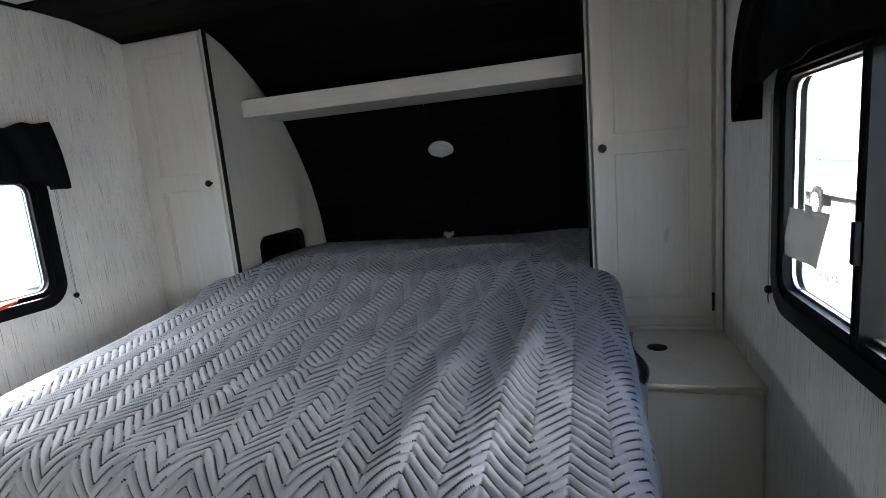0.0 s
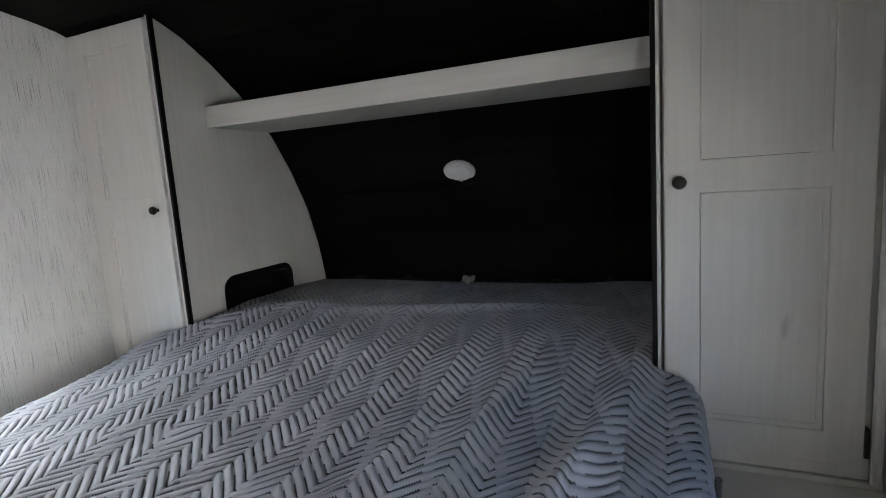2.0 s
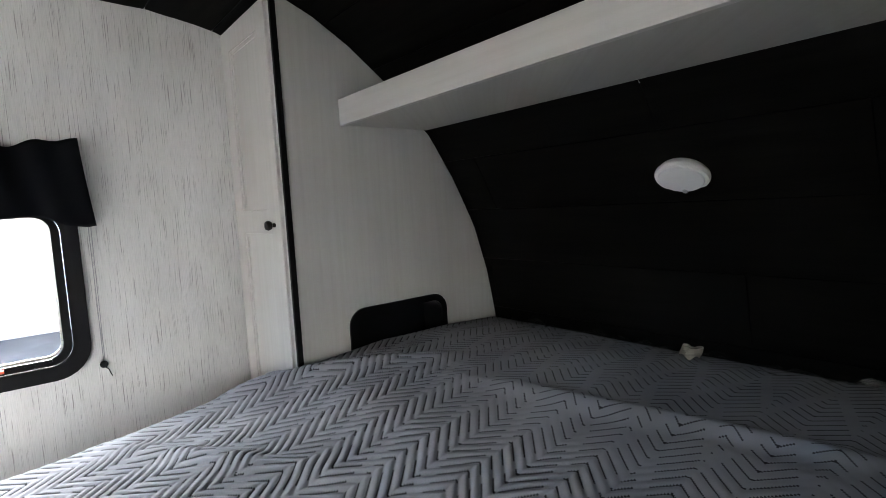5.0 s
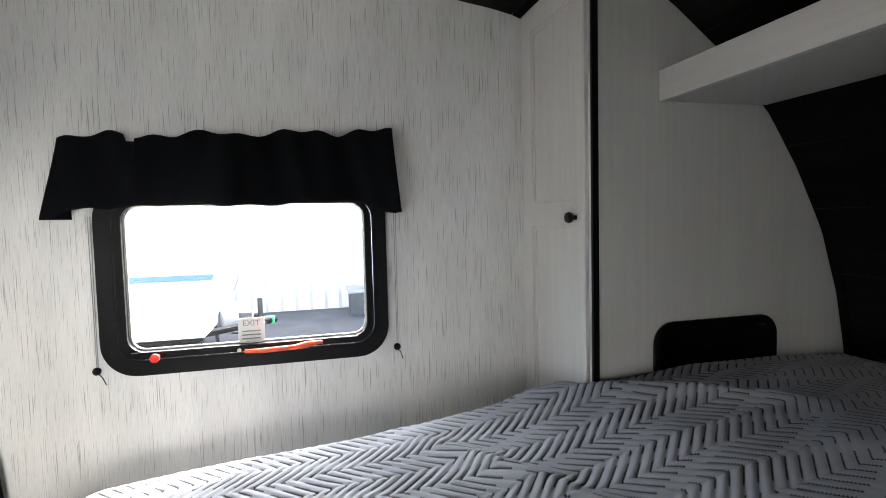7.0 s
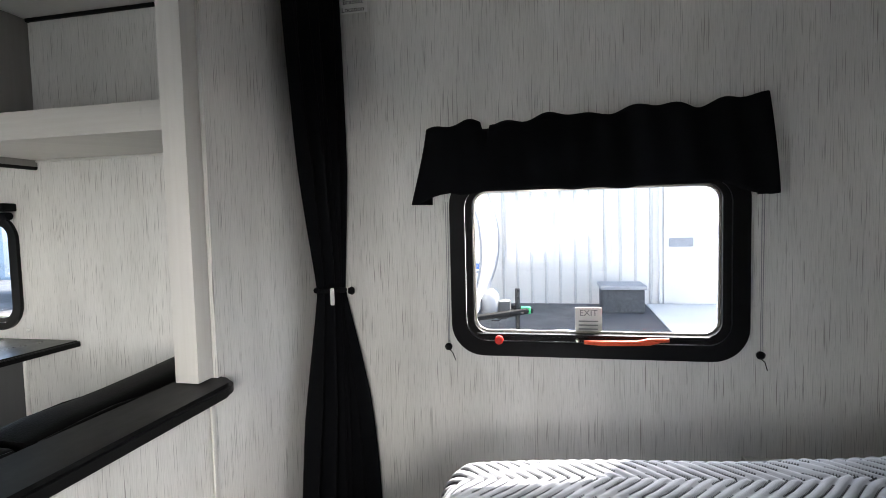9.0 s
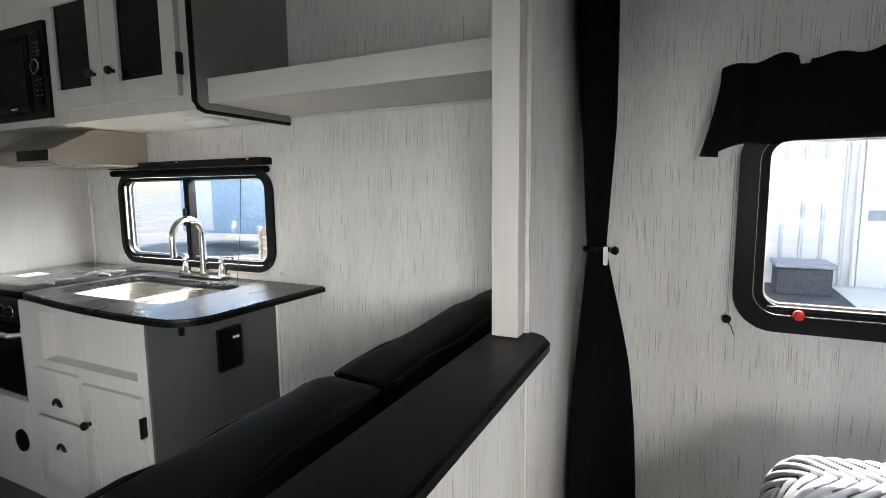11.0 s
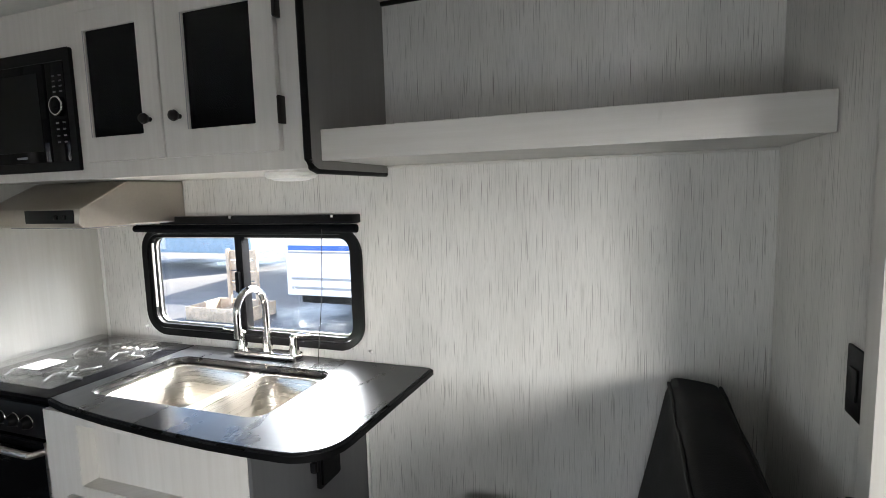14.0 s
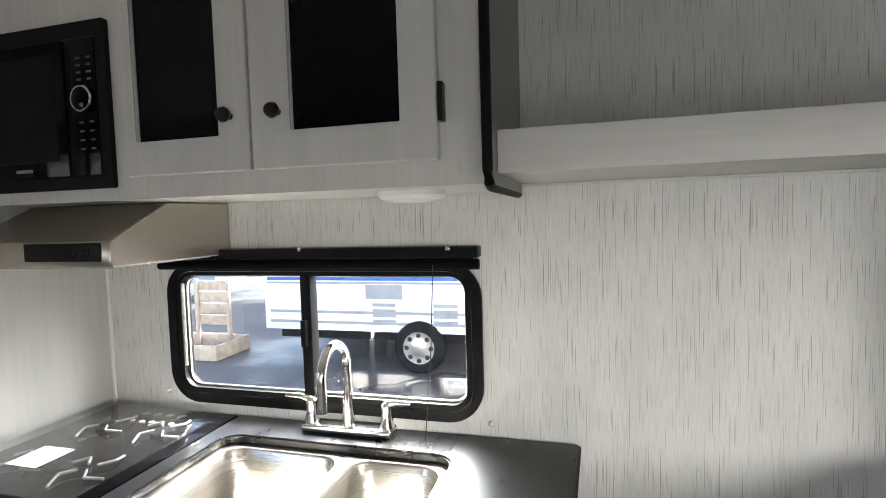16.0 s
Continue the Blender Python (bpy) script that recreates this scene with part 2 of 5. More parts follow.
def box(bm, x0, x1, y0, y1, z0, z1, bevel=0.0, seg=2):
    made = bmesh.ops.create_cube(bm, size=1.0)["verts"]
    for v in made:
        v.co = Vector((x0 + (v.co.x + 0.5) * (x1 - x0), y0 + (v.co.y + 0.5) * (y1 - y0), z0 + (v.co.z + 0.5) * (z1 - z0)))
    if bevel:
        edges = list({e for v in made for e in v.link_edges})
        bmesh.ops.bevel(bm, geom=edges, offset=bevel, segments=seg, profile=0.6, affect="EDGES")
    return bm


def cube(x0, x1, y0, y1, z0, z1, bevel=0.0, seg=2):
    return box(bmesh.new(), x0, x1, y0, y1, z0, z1, bevel, seg)


def rrect(a0, a1, b0, b1, r, n=8):
    pts = []
    for ca, cb, s in ((a1 - r, b1 - r, 0), (a0 + r, b1 - r, 90), (a0 + r, b0 + r, 180), (a1 - r, b0 + r, 270)):
        for i in range(n + 1):
            t = radians(s + 90 * i / n)
            pts.append((ca + r * math.cos(t), cb + r * math.sin(t)))
    return pts


def ring(bm, outer, inner, how, d0, d1):
    """A frame between two outlines with equally many points, from depth d0 to d1."""
    n = len(outer)
    L = [[bm.verts.new(how(d, a, b)) for a, b in pts] for d, pts in ((d0, outer), (d1, outer), (d1, inner), (d0, inner))]
    for k in range(4):
        A, B = L[k], L[(k + 1) % 4]
        for i in range(n):
            j = (i + 1) % n
            bm.faces.new((A[i], A[j], B[j], B[i]))
    bmesh.ops.recalc_face_normals(bm, faces=bm.faces)
    return bm


def slab(bm, outline, holes, how, d0, d1):
    """A plate with openings through it."""
    edges = []
    for pts in [outline] + list(holes):
        vs = [bm.verts.new(how(d0, a, b)) for a, b in pts]
        edges += [bm.edges.new((vs[i], vs[(i + 1) % len(vs)])) for i in range(len(vs))]
    faces = [g for g in bmesh.ops.triangle_fill(bm, edges=edges, use_beauty=True)["geom"] if isinstance(g, bmesh.types.BMFace)]
    ext = bmesh.ops.extrude_face_region(bm, geom=faces)["geom"]
    shift = Vector(how(d1, 0, 0)) - Vector(how(d0, 0, 0))
    bmesh.ops.translate(bm, verts=[g for g in ext if isinstance(g, bmesh.types.BMVert)], vec=shift)
    bmesh.ops.recalc_face_normals(bm, faces=bm.faces)
    return bm


def tube(bm, pts, radius, sides=10, caps=True):
    """A round bar along a line of points; radius may be one number or one for each point."""
    pts = [Vector(p) for p in pts]
    rad = radius if isinstance(radius, (list, tuple)) else [radius] * len(pts)
    rings = []
    up = Vector((0.31, 0.17, 0.93))
    for i, p in enumerate(pts):
        d = (pts[min(i + 1, len(pts) - 1)] - pts[max(i - 1, 0)]).normalized()
        s = d.cross(up)
        s = s.normalized() if s.length > 1e-3 else d.cross(Vector((1, 0, 0))).normalized()
        u = s.cross(d)
        rings.append([bm.verts.new(p + rad[i] * (math.cos(k * math.tau / sides) * s + math.sin(k * math.tau / sides) * u)) for k in range(sides)])
    for A, B in zip(rings, rings[1:]):
        for k in range(sides):
            bm.faces.new((A[k], A[(k + 1) % sides], B[(k + 1) % sides], B[k]))
    if caps:
        bm.faces.new(rings[0][::-1])
        bm.faces.new(rings[-1])
    bmesh.ops.recalc_face_normals(bm, faces=bm.faces)
    return bm


def turned(bm, base, axis, profile, sides=24):
    """A body of revolution: profile rows of (distance along the axis, radius)."""
    base, axis = Vector(base), Vector(axis).normalized()
    return tube_profile(bm, base, axis, profile, sides)


def tube_profile(bm, base, axis, profile, sides):
    s = axis.orthogonal().normalized()
    u = axis.cross(s)
    rings = [[bm.verts.new(base + axis * h + r * (math.cos(k * math.tau / sides) * s + math.sin(k * math.tau / sides) * u)) for k in range(sides)] for h, r in profile]
    for A, B in zip(rings, rings[1:]):
        for k in range(sides):
            bm.faces.new((A[k], A[(k + 1) % sides], B[(k + 1) % sides], B[k]))
    bm.faces.new(rings[0][::-1])
    bm.faces.new(rings[-1])
    bmesh.ops.recalc_face_normals(bm, faces=bm.faces)
    return bm


def sheet(name, fn, nu, nv):
    """A grid mesh from fn(u, v), u and v from 0 to 1."""
    vs = [fn(i / nu, j / nv) for j in range(nv + 1) for i in range(nu + 1)]
    fs = [(j * (nu + 1) + i, j * (nu + 1) + i + 1, (j + 1) * (nu + 1) + i + 1, (j + 1) * (nu + 1) + i) for j in range(nv) for i in range(nu)]
    me = bpy.data.meshes.new(name)
    me.from_pydata(vs, [], fs)
    return me


def smooth(me, angle=35):
    me.polygons.foreach_set("use_smooth", [True] * len(me.polygons))
    me.set_sharp_from_angle(angle=radians(angle))


def thing(name, at, label="", category="", group="", kind=""):
    ob = new(name)
    ob.empty_display_size = 0.05
    ob.location = at
    return tagged(ob, label, category, group, kind)


def root_place(ob):
    p = Vector(ob.location)
    while ob.parent:
        ob = ob.parent
        p += Vector(ob.location)
    return p


def part(name, data, mat, parent=None, label="", angle=35):
    """One mesh object from a bmesh or a mesh in world places, under a thing or a part."""
    if isinstance(data, bmesh.types.BMesh):
        me = bpy.data.meshes.new(name)
        data.to_mesh(me)
        data.free()
    else:
        me = data
    if parent is not None:
        me.transform(Matrix.Translation(-root_place(parent)))
    smooth(me, angle)
    me.materials.append(mat)
    ob = new(name, me)
    ob.parent = parent
    return tagged(ob, label)


def solo(name, data, mat, label="", category="", group="", kind="", angle=35):
    return tagged(part(name, data, mat, None, "", angle), label, category, group, kind)


def thick(ob, t):
    s = ob.modifiers.new("thickness", "SOLIDIFY")
    s.thickness = t
    s.offset = 0
    return ob


def writing(text, size, m, mat, parent, name="lettering"):
    cu = bpy.data.curves.new(name, "FONT")
    cu.body, cu.size, cu.extrude, cu.align_x = text, size, 0.0003, "CENTER"
    tmp = bpy.data.objects.new(name, cu)
    scene.collection.objects.link(tmp)
    me = bpy.data.meshes.new_from_object(tmp.evaluated_get(bpy.context.evaluated_depsgraph_get()))
    bpy.data.objects.remove(tmp)
    me.transform(m)
    return part(name, me, mat, parent)


# ---------- the shell of the trailer ----------
W, TOP, REAR, FRONT = 2.61, 2.02, -6.4, 1.0
LWIN = (-1.31, -0.537, 0.860, 1.350)
KWIN = (-4.015, -3.045, 0.885, 1.285)
RWIN = (-1.42, -0.595, 0.845, 1.41)
# DWIN and AWIN are unseen openings, added to let in more daylight
DWIN = (-3.75, -3.3, 0.86, 1.2)
AWIN = (-6.1, -4.8, 0.9, 1.6)


def structure(name, data, mat, label):
    return solo(name, data, mat, label, name.split("_")[0], kind="structure")


structure("floor", cube(-0.05, W + 0.05, REAR, FRONT, -0.06, 0.0), FLOOR, "dark brown wood-look vinyl floor")
structure("wall_left", slab(bmesh.new(), [(REAR, 0), (FRONT, 0), (FRONT, TOP + 0.05), (REAR, TOP + 0.05)], [rrect(*LWIN, 0.07), rrect(*KWIN, 0.06)], mx, 0.0, -0.05), PAPER, "white wall panel with fine grey upright streaks")
structure("wall_right", slab(bmesh.new(), [(REAR, 0), (FRONT, 0), (FRONT, TOP + 0.05), (REAR, TOP + 0.05)], [rrect(*RWIN, 0.07), rrect(*DWIN, 0.06), rrect(*AWIN, 0.06)], mx, W, W + 0.05), PAPER, "white wall panel with fine grey upright streaks")
structure("wall_rear", cube(-0.05, W + 0.05, REAR - 0.05, REAR, 0, TOP + 0.05), PAPER, "plain white rear wall panel")
structure("ceiling", cube(-0.05, W + 0.05, REAR, -0.46, TOP, TOP + 0.05), CEIL, "plain white vinyl ceiling panel")
solo("ceiling_trim", cube(0.0, 0.012, REAR, -0.42, TOP - 0.014, TOP - 0.001, 0.003), RUBBER, "thin black trim along the top of the wall", "trim", kind="structure")

PROFILE = [(-0.46, 2.02), (-0.25, 2.012), (-0.1, 1.992), (0.0, 1.965), (0.126, 1.915), (0.25, 1.842), (0.40, 1.73), (0.575, 1.558), (0.68, 1.40), (0.778, 1.214), (0.841, 1.02), (0.88, 0.82), (0.895, 0.6), (0.90, 0.3), (0.90, 0.0)]
_len = [0.0]
for (_a, _b), (_c, _d) in zip(PROFILE, PROFILE[1:]):
    _len.append(_len[-1] + math.hypot(_c - _a, _d - _b))


def on_curve(s, off=0.0):
    """The point of the front wall's curve at arc length s, moved into the room by off."""
    s = min(max(s, 0.0), _len[-1] - 1e-6)
    k = max(i for i in range(len(_len) - 1) if _len[i] <= s)
    (a, b), (c, d) = PROFILE[k], PROFILE[k + 1]
    f = (s - _len[k]) / (_len[k + 1] - _len[k])
    y, z = a + (c - a) * f, b + (d - b) * f
    n = Vector((-(b - d), -(c - a))).normalized()
    return y + n.x * off, z + n.y * off


wall_front = structure("wall_front", sheet("wall_front", lambda u, v: (-0.05 + (W + 0.1) * u, *on_curve(v * _len[-1], -0.012)), 2, 60), RUBBER, "curved dark front wall that runs up into the ceiling")
thick(wall_front, 0.016)

# ---------- windows ----------


def window(name, win, wall, inward, parts, label, o=0.04, lip=0.03):
    """An RV window: a broad rounded black frame inside, a thin inner frame, panes. win: the opening; wall: the wall's inner face."""
    y0, y1, z0, z1 = win
    t = thing(name, (wall, (y0 + y1) / 2, z0), label, "window", kind="structure")
    part("window_frame", ring(bmesh.new(), rrect(y0 - o, y1 + o, z0 - o, z1 + o, 0.10), rrect(y0 + 0.006, y1 - 0.006, z0 + 0.006, z1 - 0.006, 0.066), mx, wall + inward * 0.001, wall + inward * 0.014), BLACK, t)
    part("inner_frame", ring(bmesh.new(), rrect(y0 + 0.008, y1 - 0.008, z0 + 0.008, z1 - 0.008, 0.062), rrect(y0 + lip, y1 - lip, z0 + lip, z1 - 0.02, 0.045), mx, wall - inward * 0.035, wall + inward * 0.008), RUBBER, t)
    edges = [y0 + 0.028] + parts + [y1 - 0.028]
    for k, (a, b) in enumerate(zip(edges, edges[1:])):
        p = part("pane", cube(wall - inward * (0.024 + 0.008 * k) - 0.002, wall - inward * (0.024 + 0.008 * k) + 0.002, a, b, z0 + 0.026, z1 - 0.018), GLASS, t)
        p.visible_shadow = False
    part("pane_seal", ring(bmesh.new(), rrect(y0 + lip, y1 - lip, z0 + lip, z1 - 0.02, 0.045), rrect(y0 + lip + 0.006, y1 - lip - 0.006, z0 + lip + 0.006, z1 - 0.026, 0.04), mx, wall - inward * 0.02, wall - inward * 0.012), STEEL, t, "thin bright metal lip")
    for m in parts:
        part("mullion", cube(wall - inward * 0.034, wall + inward * 0.006, m - 0.017, m + 0.017, z0 + 0.01, z1 - 0.01, 0.004), BLACK, t)
        part("latch", cube(min(wall + inward * 0.006, wall + inward * 0.022), max(wall + inward * 0.006, wall + inward * 0.022), m - 0.012, m + 0.006, z0 + 0.17, z0 + 0.25, 0.004), BLACK, t)
    return t


w1 = window("window_1", LWIN, 0.0, 1, [], "black-framed emergency exit window with rounded corners")
part("release_handle", tube(bmesh.new(), [(0.03, -0.95, 0.873), (0.034, -0.90, 0.872), (0.036, -0.80, 0.875), (0.034, -0.765, 0.880), (0.036, -0.74, 0.884), (0.03, -0.715, 0.884)], [0.006, 0.008, 0.008, 0.011, 0.007, 0.006], 10), ORANGE, w1, "red-orange release handle")
part("release_knob", turned(bmesh.new(), (0.012, -1.2, 0.876), (1, 0, 0), [(0, 0.008), (0.012, 0.009), (0.02, 0.013), (0.032, 0.013), (0.036, 0.008)], 18), RED, w1, "round red release knob")
part("screw", turned(bmesh.new(), (0.012, -0.968, 0.874), (1, 0, 0), [(0, 0.006), (0.004, 0.006), (0.006, 0.003)], 12), STEEL, w1)
part("sill_rail", cube(0.010, 0.022, -1.27, -0.60, 0.883, 0.892, 0.003), BLACK, w1)
sg = part("sticker", cube(-0.021, -0.0195, -0.973, -0.893, 0.893, 0.968), PAPER_WHITE, w1, "white exit sticker on the glass")
writing("EXIT", 0.026, Matrix.Translation((-0.0185, -0.933, 0.943)) @ pose(0, 0, 0, 90, 0, 90), RV_GREY, sg)
for dz in (0.0, 0.012, 0.024):
    part("print_line", cube(-0.0195, -0.019, -0.962, -0.905, 0.900 + dz, 0.904 + dz), RV_GREY, sg)
w2 = window("window_2", KWIN, 0.0, 1, [-3.55], "black-framed sliding window over the sink", 0.022, 0.024)
part("slider_rail", tube(bmesh.new(), [(0.014, -3.975, 1.24), (0.016, -3.975, 0.98)], 0.005, 8), STEEL, w2)
w3 = window("window_3", RWIN, W, -1, [-1.005], "black-framed sliding window beside the bed")
# the next two are out of view, added for their light
window("window_4", DWIN, W, -1, [], "black-framed window opposite the kitchen")
window("window_5", AWIN, W, -1, [], "black-framed window at the rear of the trailer")


# unseen entry door with an obscured pane, added to carry a fill lamp
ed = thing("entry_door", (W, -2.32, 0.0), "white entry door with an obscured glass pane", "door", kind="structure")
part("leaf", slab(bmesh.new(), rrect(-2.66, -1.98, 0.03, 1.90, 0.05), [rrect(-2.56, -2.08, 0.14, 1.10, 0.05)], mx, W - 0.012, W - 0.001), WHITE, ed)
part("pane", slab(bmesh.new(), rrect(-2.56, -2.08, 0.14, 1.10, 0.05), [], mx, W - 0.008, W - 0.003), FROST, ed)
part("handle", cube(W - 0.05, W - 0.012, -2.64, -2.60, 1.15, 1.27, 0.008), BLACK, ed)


def valance(win, wall, inward, top, bottom, flare, tail=0.02, arch=0.0):
    """A gathered black cloth valance on a board above a window."""
    y0, y1 = win
    label = "gathered black cloth window valance"
    t = thing("valance", (wall, (y0 + y1) / 2, bottom), label, "valance", "window valances")
    rnd = random.Random(int(abs(y0) * 100))
    ph = [rnd.uniform(0, 6.28) for _ in range(6)]

    def front(u, v):
        spread = flare * (1 - v) ** 1.5
        y = (y0 - spread * 0.9) + (y1 - y0 + spread * 1.35) * u
        lip = 0.008 * math.sin(u * 23 + ph[0]) + 0.006 * math.sin(u * 51 + ph[1]) - (0.02 if abs(u - 0.19) < 0.012 else 0) * v
        end = max(0.0, 1 - min(u - 0.02, 0.98 - u) / 0.10) if min(u, 1 - u) < 0.12 else 0.0
        bot = 0.005 * math.sin(u * 17 + ph[2]) + 0.004 * math.sin(u * 41 + ph[5]) - tail * min(1.0, end) + arch * math.sin(u * math.pi) ** 0.7
        z = (bottom + bot) * (1 - v) + (top + lip + 0.03 * (u - 0.5)) * v
        fold = 0.007 * math.sin(u * 60 + ph[3] + 2 * v) * (0.4 + 0.6 * v) + 0.006 * math.sin(u * 27 + ph[4])
        sag = 0.035 * math.sin(v * math.pi) ** 0.7 * 0.4
        return (wall + inward * (0.062 + fold + sag + 0.02 * (1 - v)), y, z)

    part("cloth_front", sheet("cloth_front", front, 160, 24), CURTAIN, t)
    for e, u in ((y0, 0.0), (y1, 1.0)):
        part("cloth_return", sheet("cloth_return", lambda a, v: (wall + inward * 0.003 + (front(u, v)[0] - wall - inward * 0.003) * a, e + (front(u, v)[1] - e) * a, front(u, v)[2]), 6, 24), CURTAIN, t)
    part("mounting_board", cube(min(wall + inward * 0.001, wall + inward * 0.05), max(wall + inward * 0.001, wall + inward * 0.05), y0 + 0.01, y1 - 0.01, top - 0.04, top - 0.025), BLACK, t)
    for c in t.children:
        if c.name.startswith("cloth"):
            thick(c, 0.003)
    return t


valance((-1.405, -0.478), 0.0, 1, 1.537, 1.327, 0.05, 0.036)
valance((-1.58, -0.43), W, -1, 1.60, 1.345, 0.03, 0.04, 0.055)


def cord(at, wall, inward, z0, z1):
    t = thing("blind_cord", (wall + inward * 0.012, at, z0), "thin blind cord with a small black ball clip", "cord", "blind cords")
    for d in (0.0, 0.007):
        part("string", tube(bmesh.new(), [(wall + inward * 0.012, at + d, z1), (wall + inward * 0.012, at + d * 0.5, z0)], 0.0012, 6), RV_GREY, t)
    part("ball_clip", turned(bmesh.new(), (wall + inward * 0.001, at, z0), (inward, 0, 0), [(0, 0.006), (0.006, 0.011), (0.014, 0.012), (0.02, 0.007)], 14), BLACK, t)
    part("tail", tube(bmesh.new(), [(wall + inward * 0.008, at, z0 - 0.008), (wall + inward * 0.01, at + 0.012, z0 - 0.02), (wall + inward * 0.006, at + 0.02, z0 - 0.045)], 0.0015, 6), BLACK, t)


cord(-0.470, 0.0, 1, 0.843, 1.33)
cord(-1.362, 0.0, 1, 0.845, 1.30)
cord(-0.538, W, -1, 0.845, 1.36)

# ---------- partition with ledge ----------
part_wall = slab(bmesh.new(), [(0.002, 0), (1.38, 0), (1.38, 0.882), (0.604, 0.882), (0.604, TOP - 0.002), (0.002, TOP - 0.002)], [], my, -1.802, -1.758)
structure("wall_partition", part_wall, PAPER, "half-height partition wall with fine grey streaks")
solo("partition_post", cube(0.606, 0.655, -1.822, -1.766, 0.916, TOP - 0.003, 0.003), CAB, "white square post standing on the partition ledge", "post", kind="structure")
solo("seam_trim", cube(0.625, 0.637, -1.757, -1.752, 0.01, 0.878, 0.002), CAB, "thin white upright trim strip on the partition", "trim", kind="structure")
_o = []
for _i in range(9):
    _a = radians(90 + 90 * _i / 8)
    _o.append((0.645 + 0.06 * math.cos(_a), -1.765 + 0.06 * math.sin(_a)))
_o += [(0.585, -1.78), (0.60, -1.803), (0.60, -1.842), (1.40, -1.842), (1.40, -1.705)]
_b = slab(bmesh.new(), _o, [], mz, 0.884, 0.914)
bmesh.ops.bevel(_b, geom=[e for e in _b.edges if abs(e.verts[0].co.z - e.verts[1].co.z) < 1e-5 and len(e.link_faces) == 2 and e.calc_face_angle() > 1.2], offset=0.008, segments=2, affect="EDGES")
lg = thing("partition_ledge", (1.0, -1.78, 0.884), "black wood-grain ledge with a rounded end", "ledge")
part("board", _b, LEDGE, lg)
part("under_strip", cube(0.66, 1.39, -1.745, -1.735, 0.872, 0.8835, 0.002), LEDGE, lg)

# switch plate on the kitchen side of the partition
sw = thing("light_switch", (0.543, -1.803, 1.02), "black rocker switch plate on the partition", "switch")
part("plate", cube(0.508, 0.578, -1.809, -1.8025, 1.018, 1.138, 0.003), BLACK, sw)
part("rocker", cube(0.528, 0.558, -1.813, -1.809, 1.05, 1.105, 0.002), BLACK, sw)

# mounting notice high on the wall
note = thing("wall_notice", (0.0, -1.62, 1.9), "small white notice with four lines of black print", "notice")
part("card", cube(0.0005, 0.002, -1.695, -1.600, 1.908, 2.012), PAPER_WHITE, note)
for _k, _t in enumerate(("LCD TV", "Mounting", "Bracket", "Location")):
    writing(_t, 0.022, Matrix.Translation((0.0024, -1.648, 1.985 - 0.024 * _k)) @ pose(0, 0, 0, 90, 0, 90), INK, note)


# curtain, tied back in the corner
def curtain_fn(u, v):
    z = 0.03 + v * (TOP - 0.05)
    g = abs(z - 1.04)
    ease = 1 - math.exp(-(g / (0.5 if z > 1.04 else 0.42)) ** 1.3)
    half = 0.075 + (0.09 if z > 1.04 else 0.07) * ease
    a = (u - 0.5) * 2
    fold = math.sin(u * 44 + 1.5 * math.sin(v * 3)) * 0.5 + 0.4 * math.sin(u * 19 + v * 2)
    depth = 0.042 * (0.5 + 0.5 * min(1, g / 0.35))
    fan = 0.11 * ease * max(0.0, -a) ** 1.5 if z < 1.04 else 0.0
    return (0.055 + half * (1 + a), -1.70 + fold * depth + 0.01 * math.cos(a * 2) + fan, z)


cur = thing("curtain", (0.2, -1.69, 0.03), "long black privacy curtain tied back against the wall", "curtain")
thick(part("cloth", sheet("cloth", curtain_fn, 150, 90), CURTAIN, cur, angle=80), 0.004)
_b = bmesh.new()
tube(_b, [(0.132 + 0.082 * math.cos(k * math.tau / 20), -1.70 + 0.026 * math.sin(k * math.tau / 20), 1.04 + 0.01 * math.cos(k * math.tau / 20)) for k in range(21)], 0.009, 8)
part("tie_band", _b, CURTAIN, cur)
part("clip", cube(0.195, 0.202, -1.672, -1.660, 1.005, 1.055, 0.003), WHITE, cur, "small pale plastic clip")
part("button", turned(bmesh.new(), (0.075, -1.668, 1.03), (-0.4, 1, 0), [(0, 0.008), (0.012, 0.014), (0.02, 0.008)], 12), BLACK, cur)
part("track", cube(0.02, 0.40, -1.705, -1.675, TOP - 0.022, TOP - 0.002, 0.003), WHITE, cur)

# ---------- wardrobes, nightstands and the bridging shelf ----------
SIDE_L, SIDE_R = 0.480, 2.138


def side_outline(z0, inset=0.0):
    """The wardrobe's side, cut to the front wall's curve."""
    pts = [(0.0, z0), (0.886, z0)]
    for s in range(60, -1, -1):
        y, z = on_curve(_len[-1] * s / 60, 0.010)
        if z > z0 + 0.02 and y > 0.005:
            pts.append((y, z))
    pts.append((0.0, 1.953))
    return pts


def knob(t, at, axis=(0, -1, 0), mat=None):
    return part("knob", turned(bmesh.new(), at, axis, [(0, 0.007), (0.010, 0.006), (0.014, 0.013), (0.022, 0.016), (0.030, 0.013), (0.033, 0.006)], 20), mat or KNOB, t)


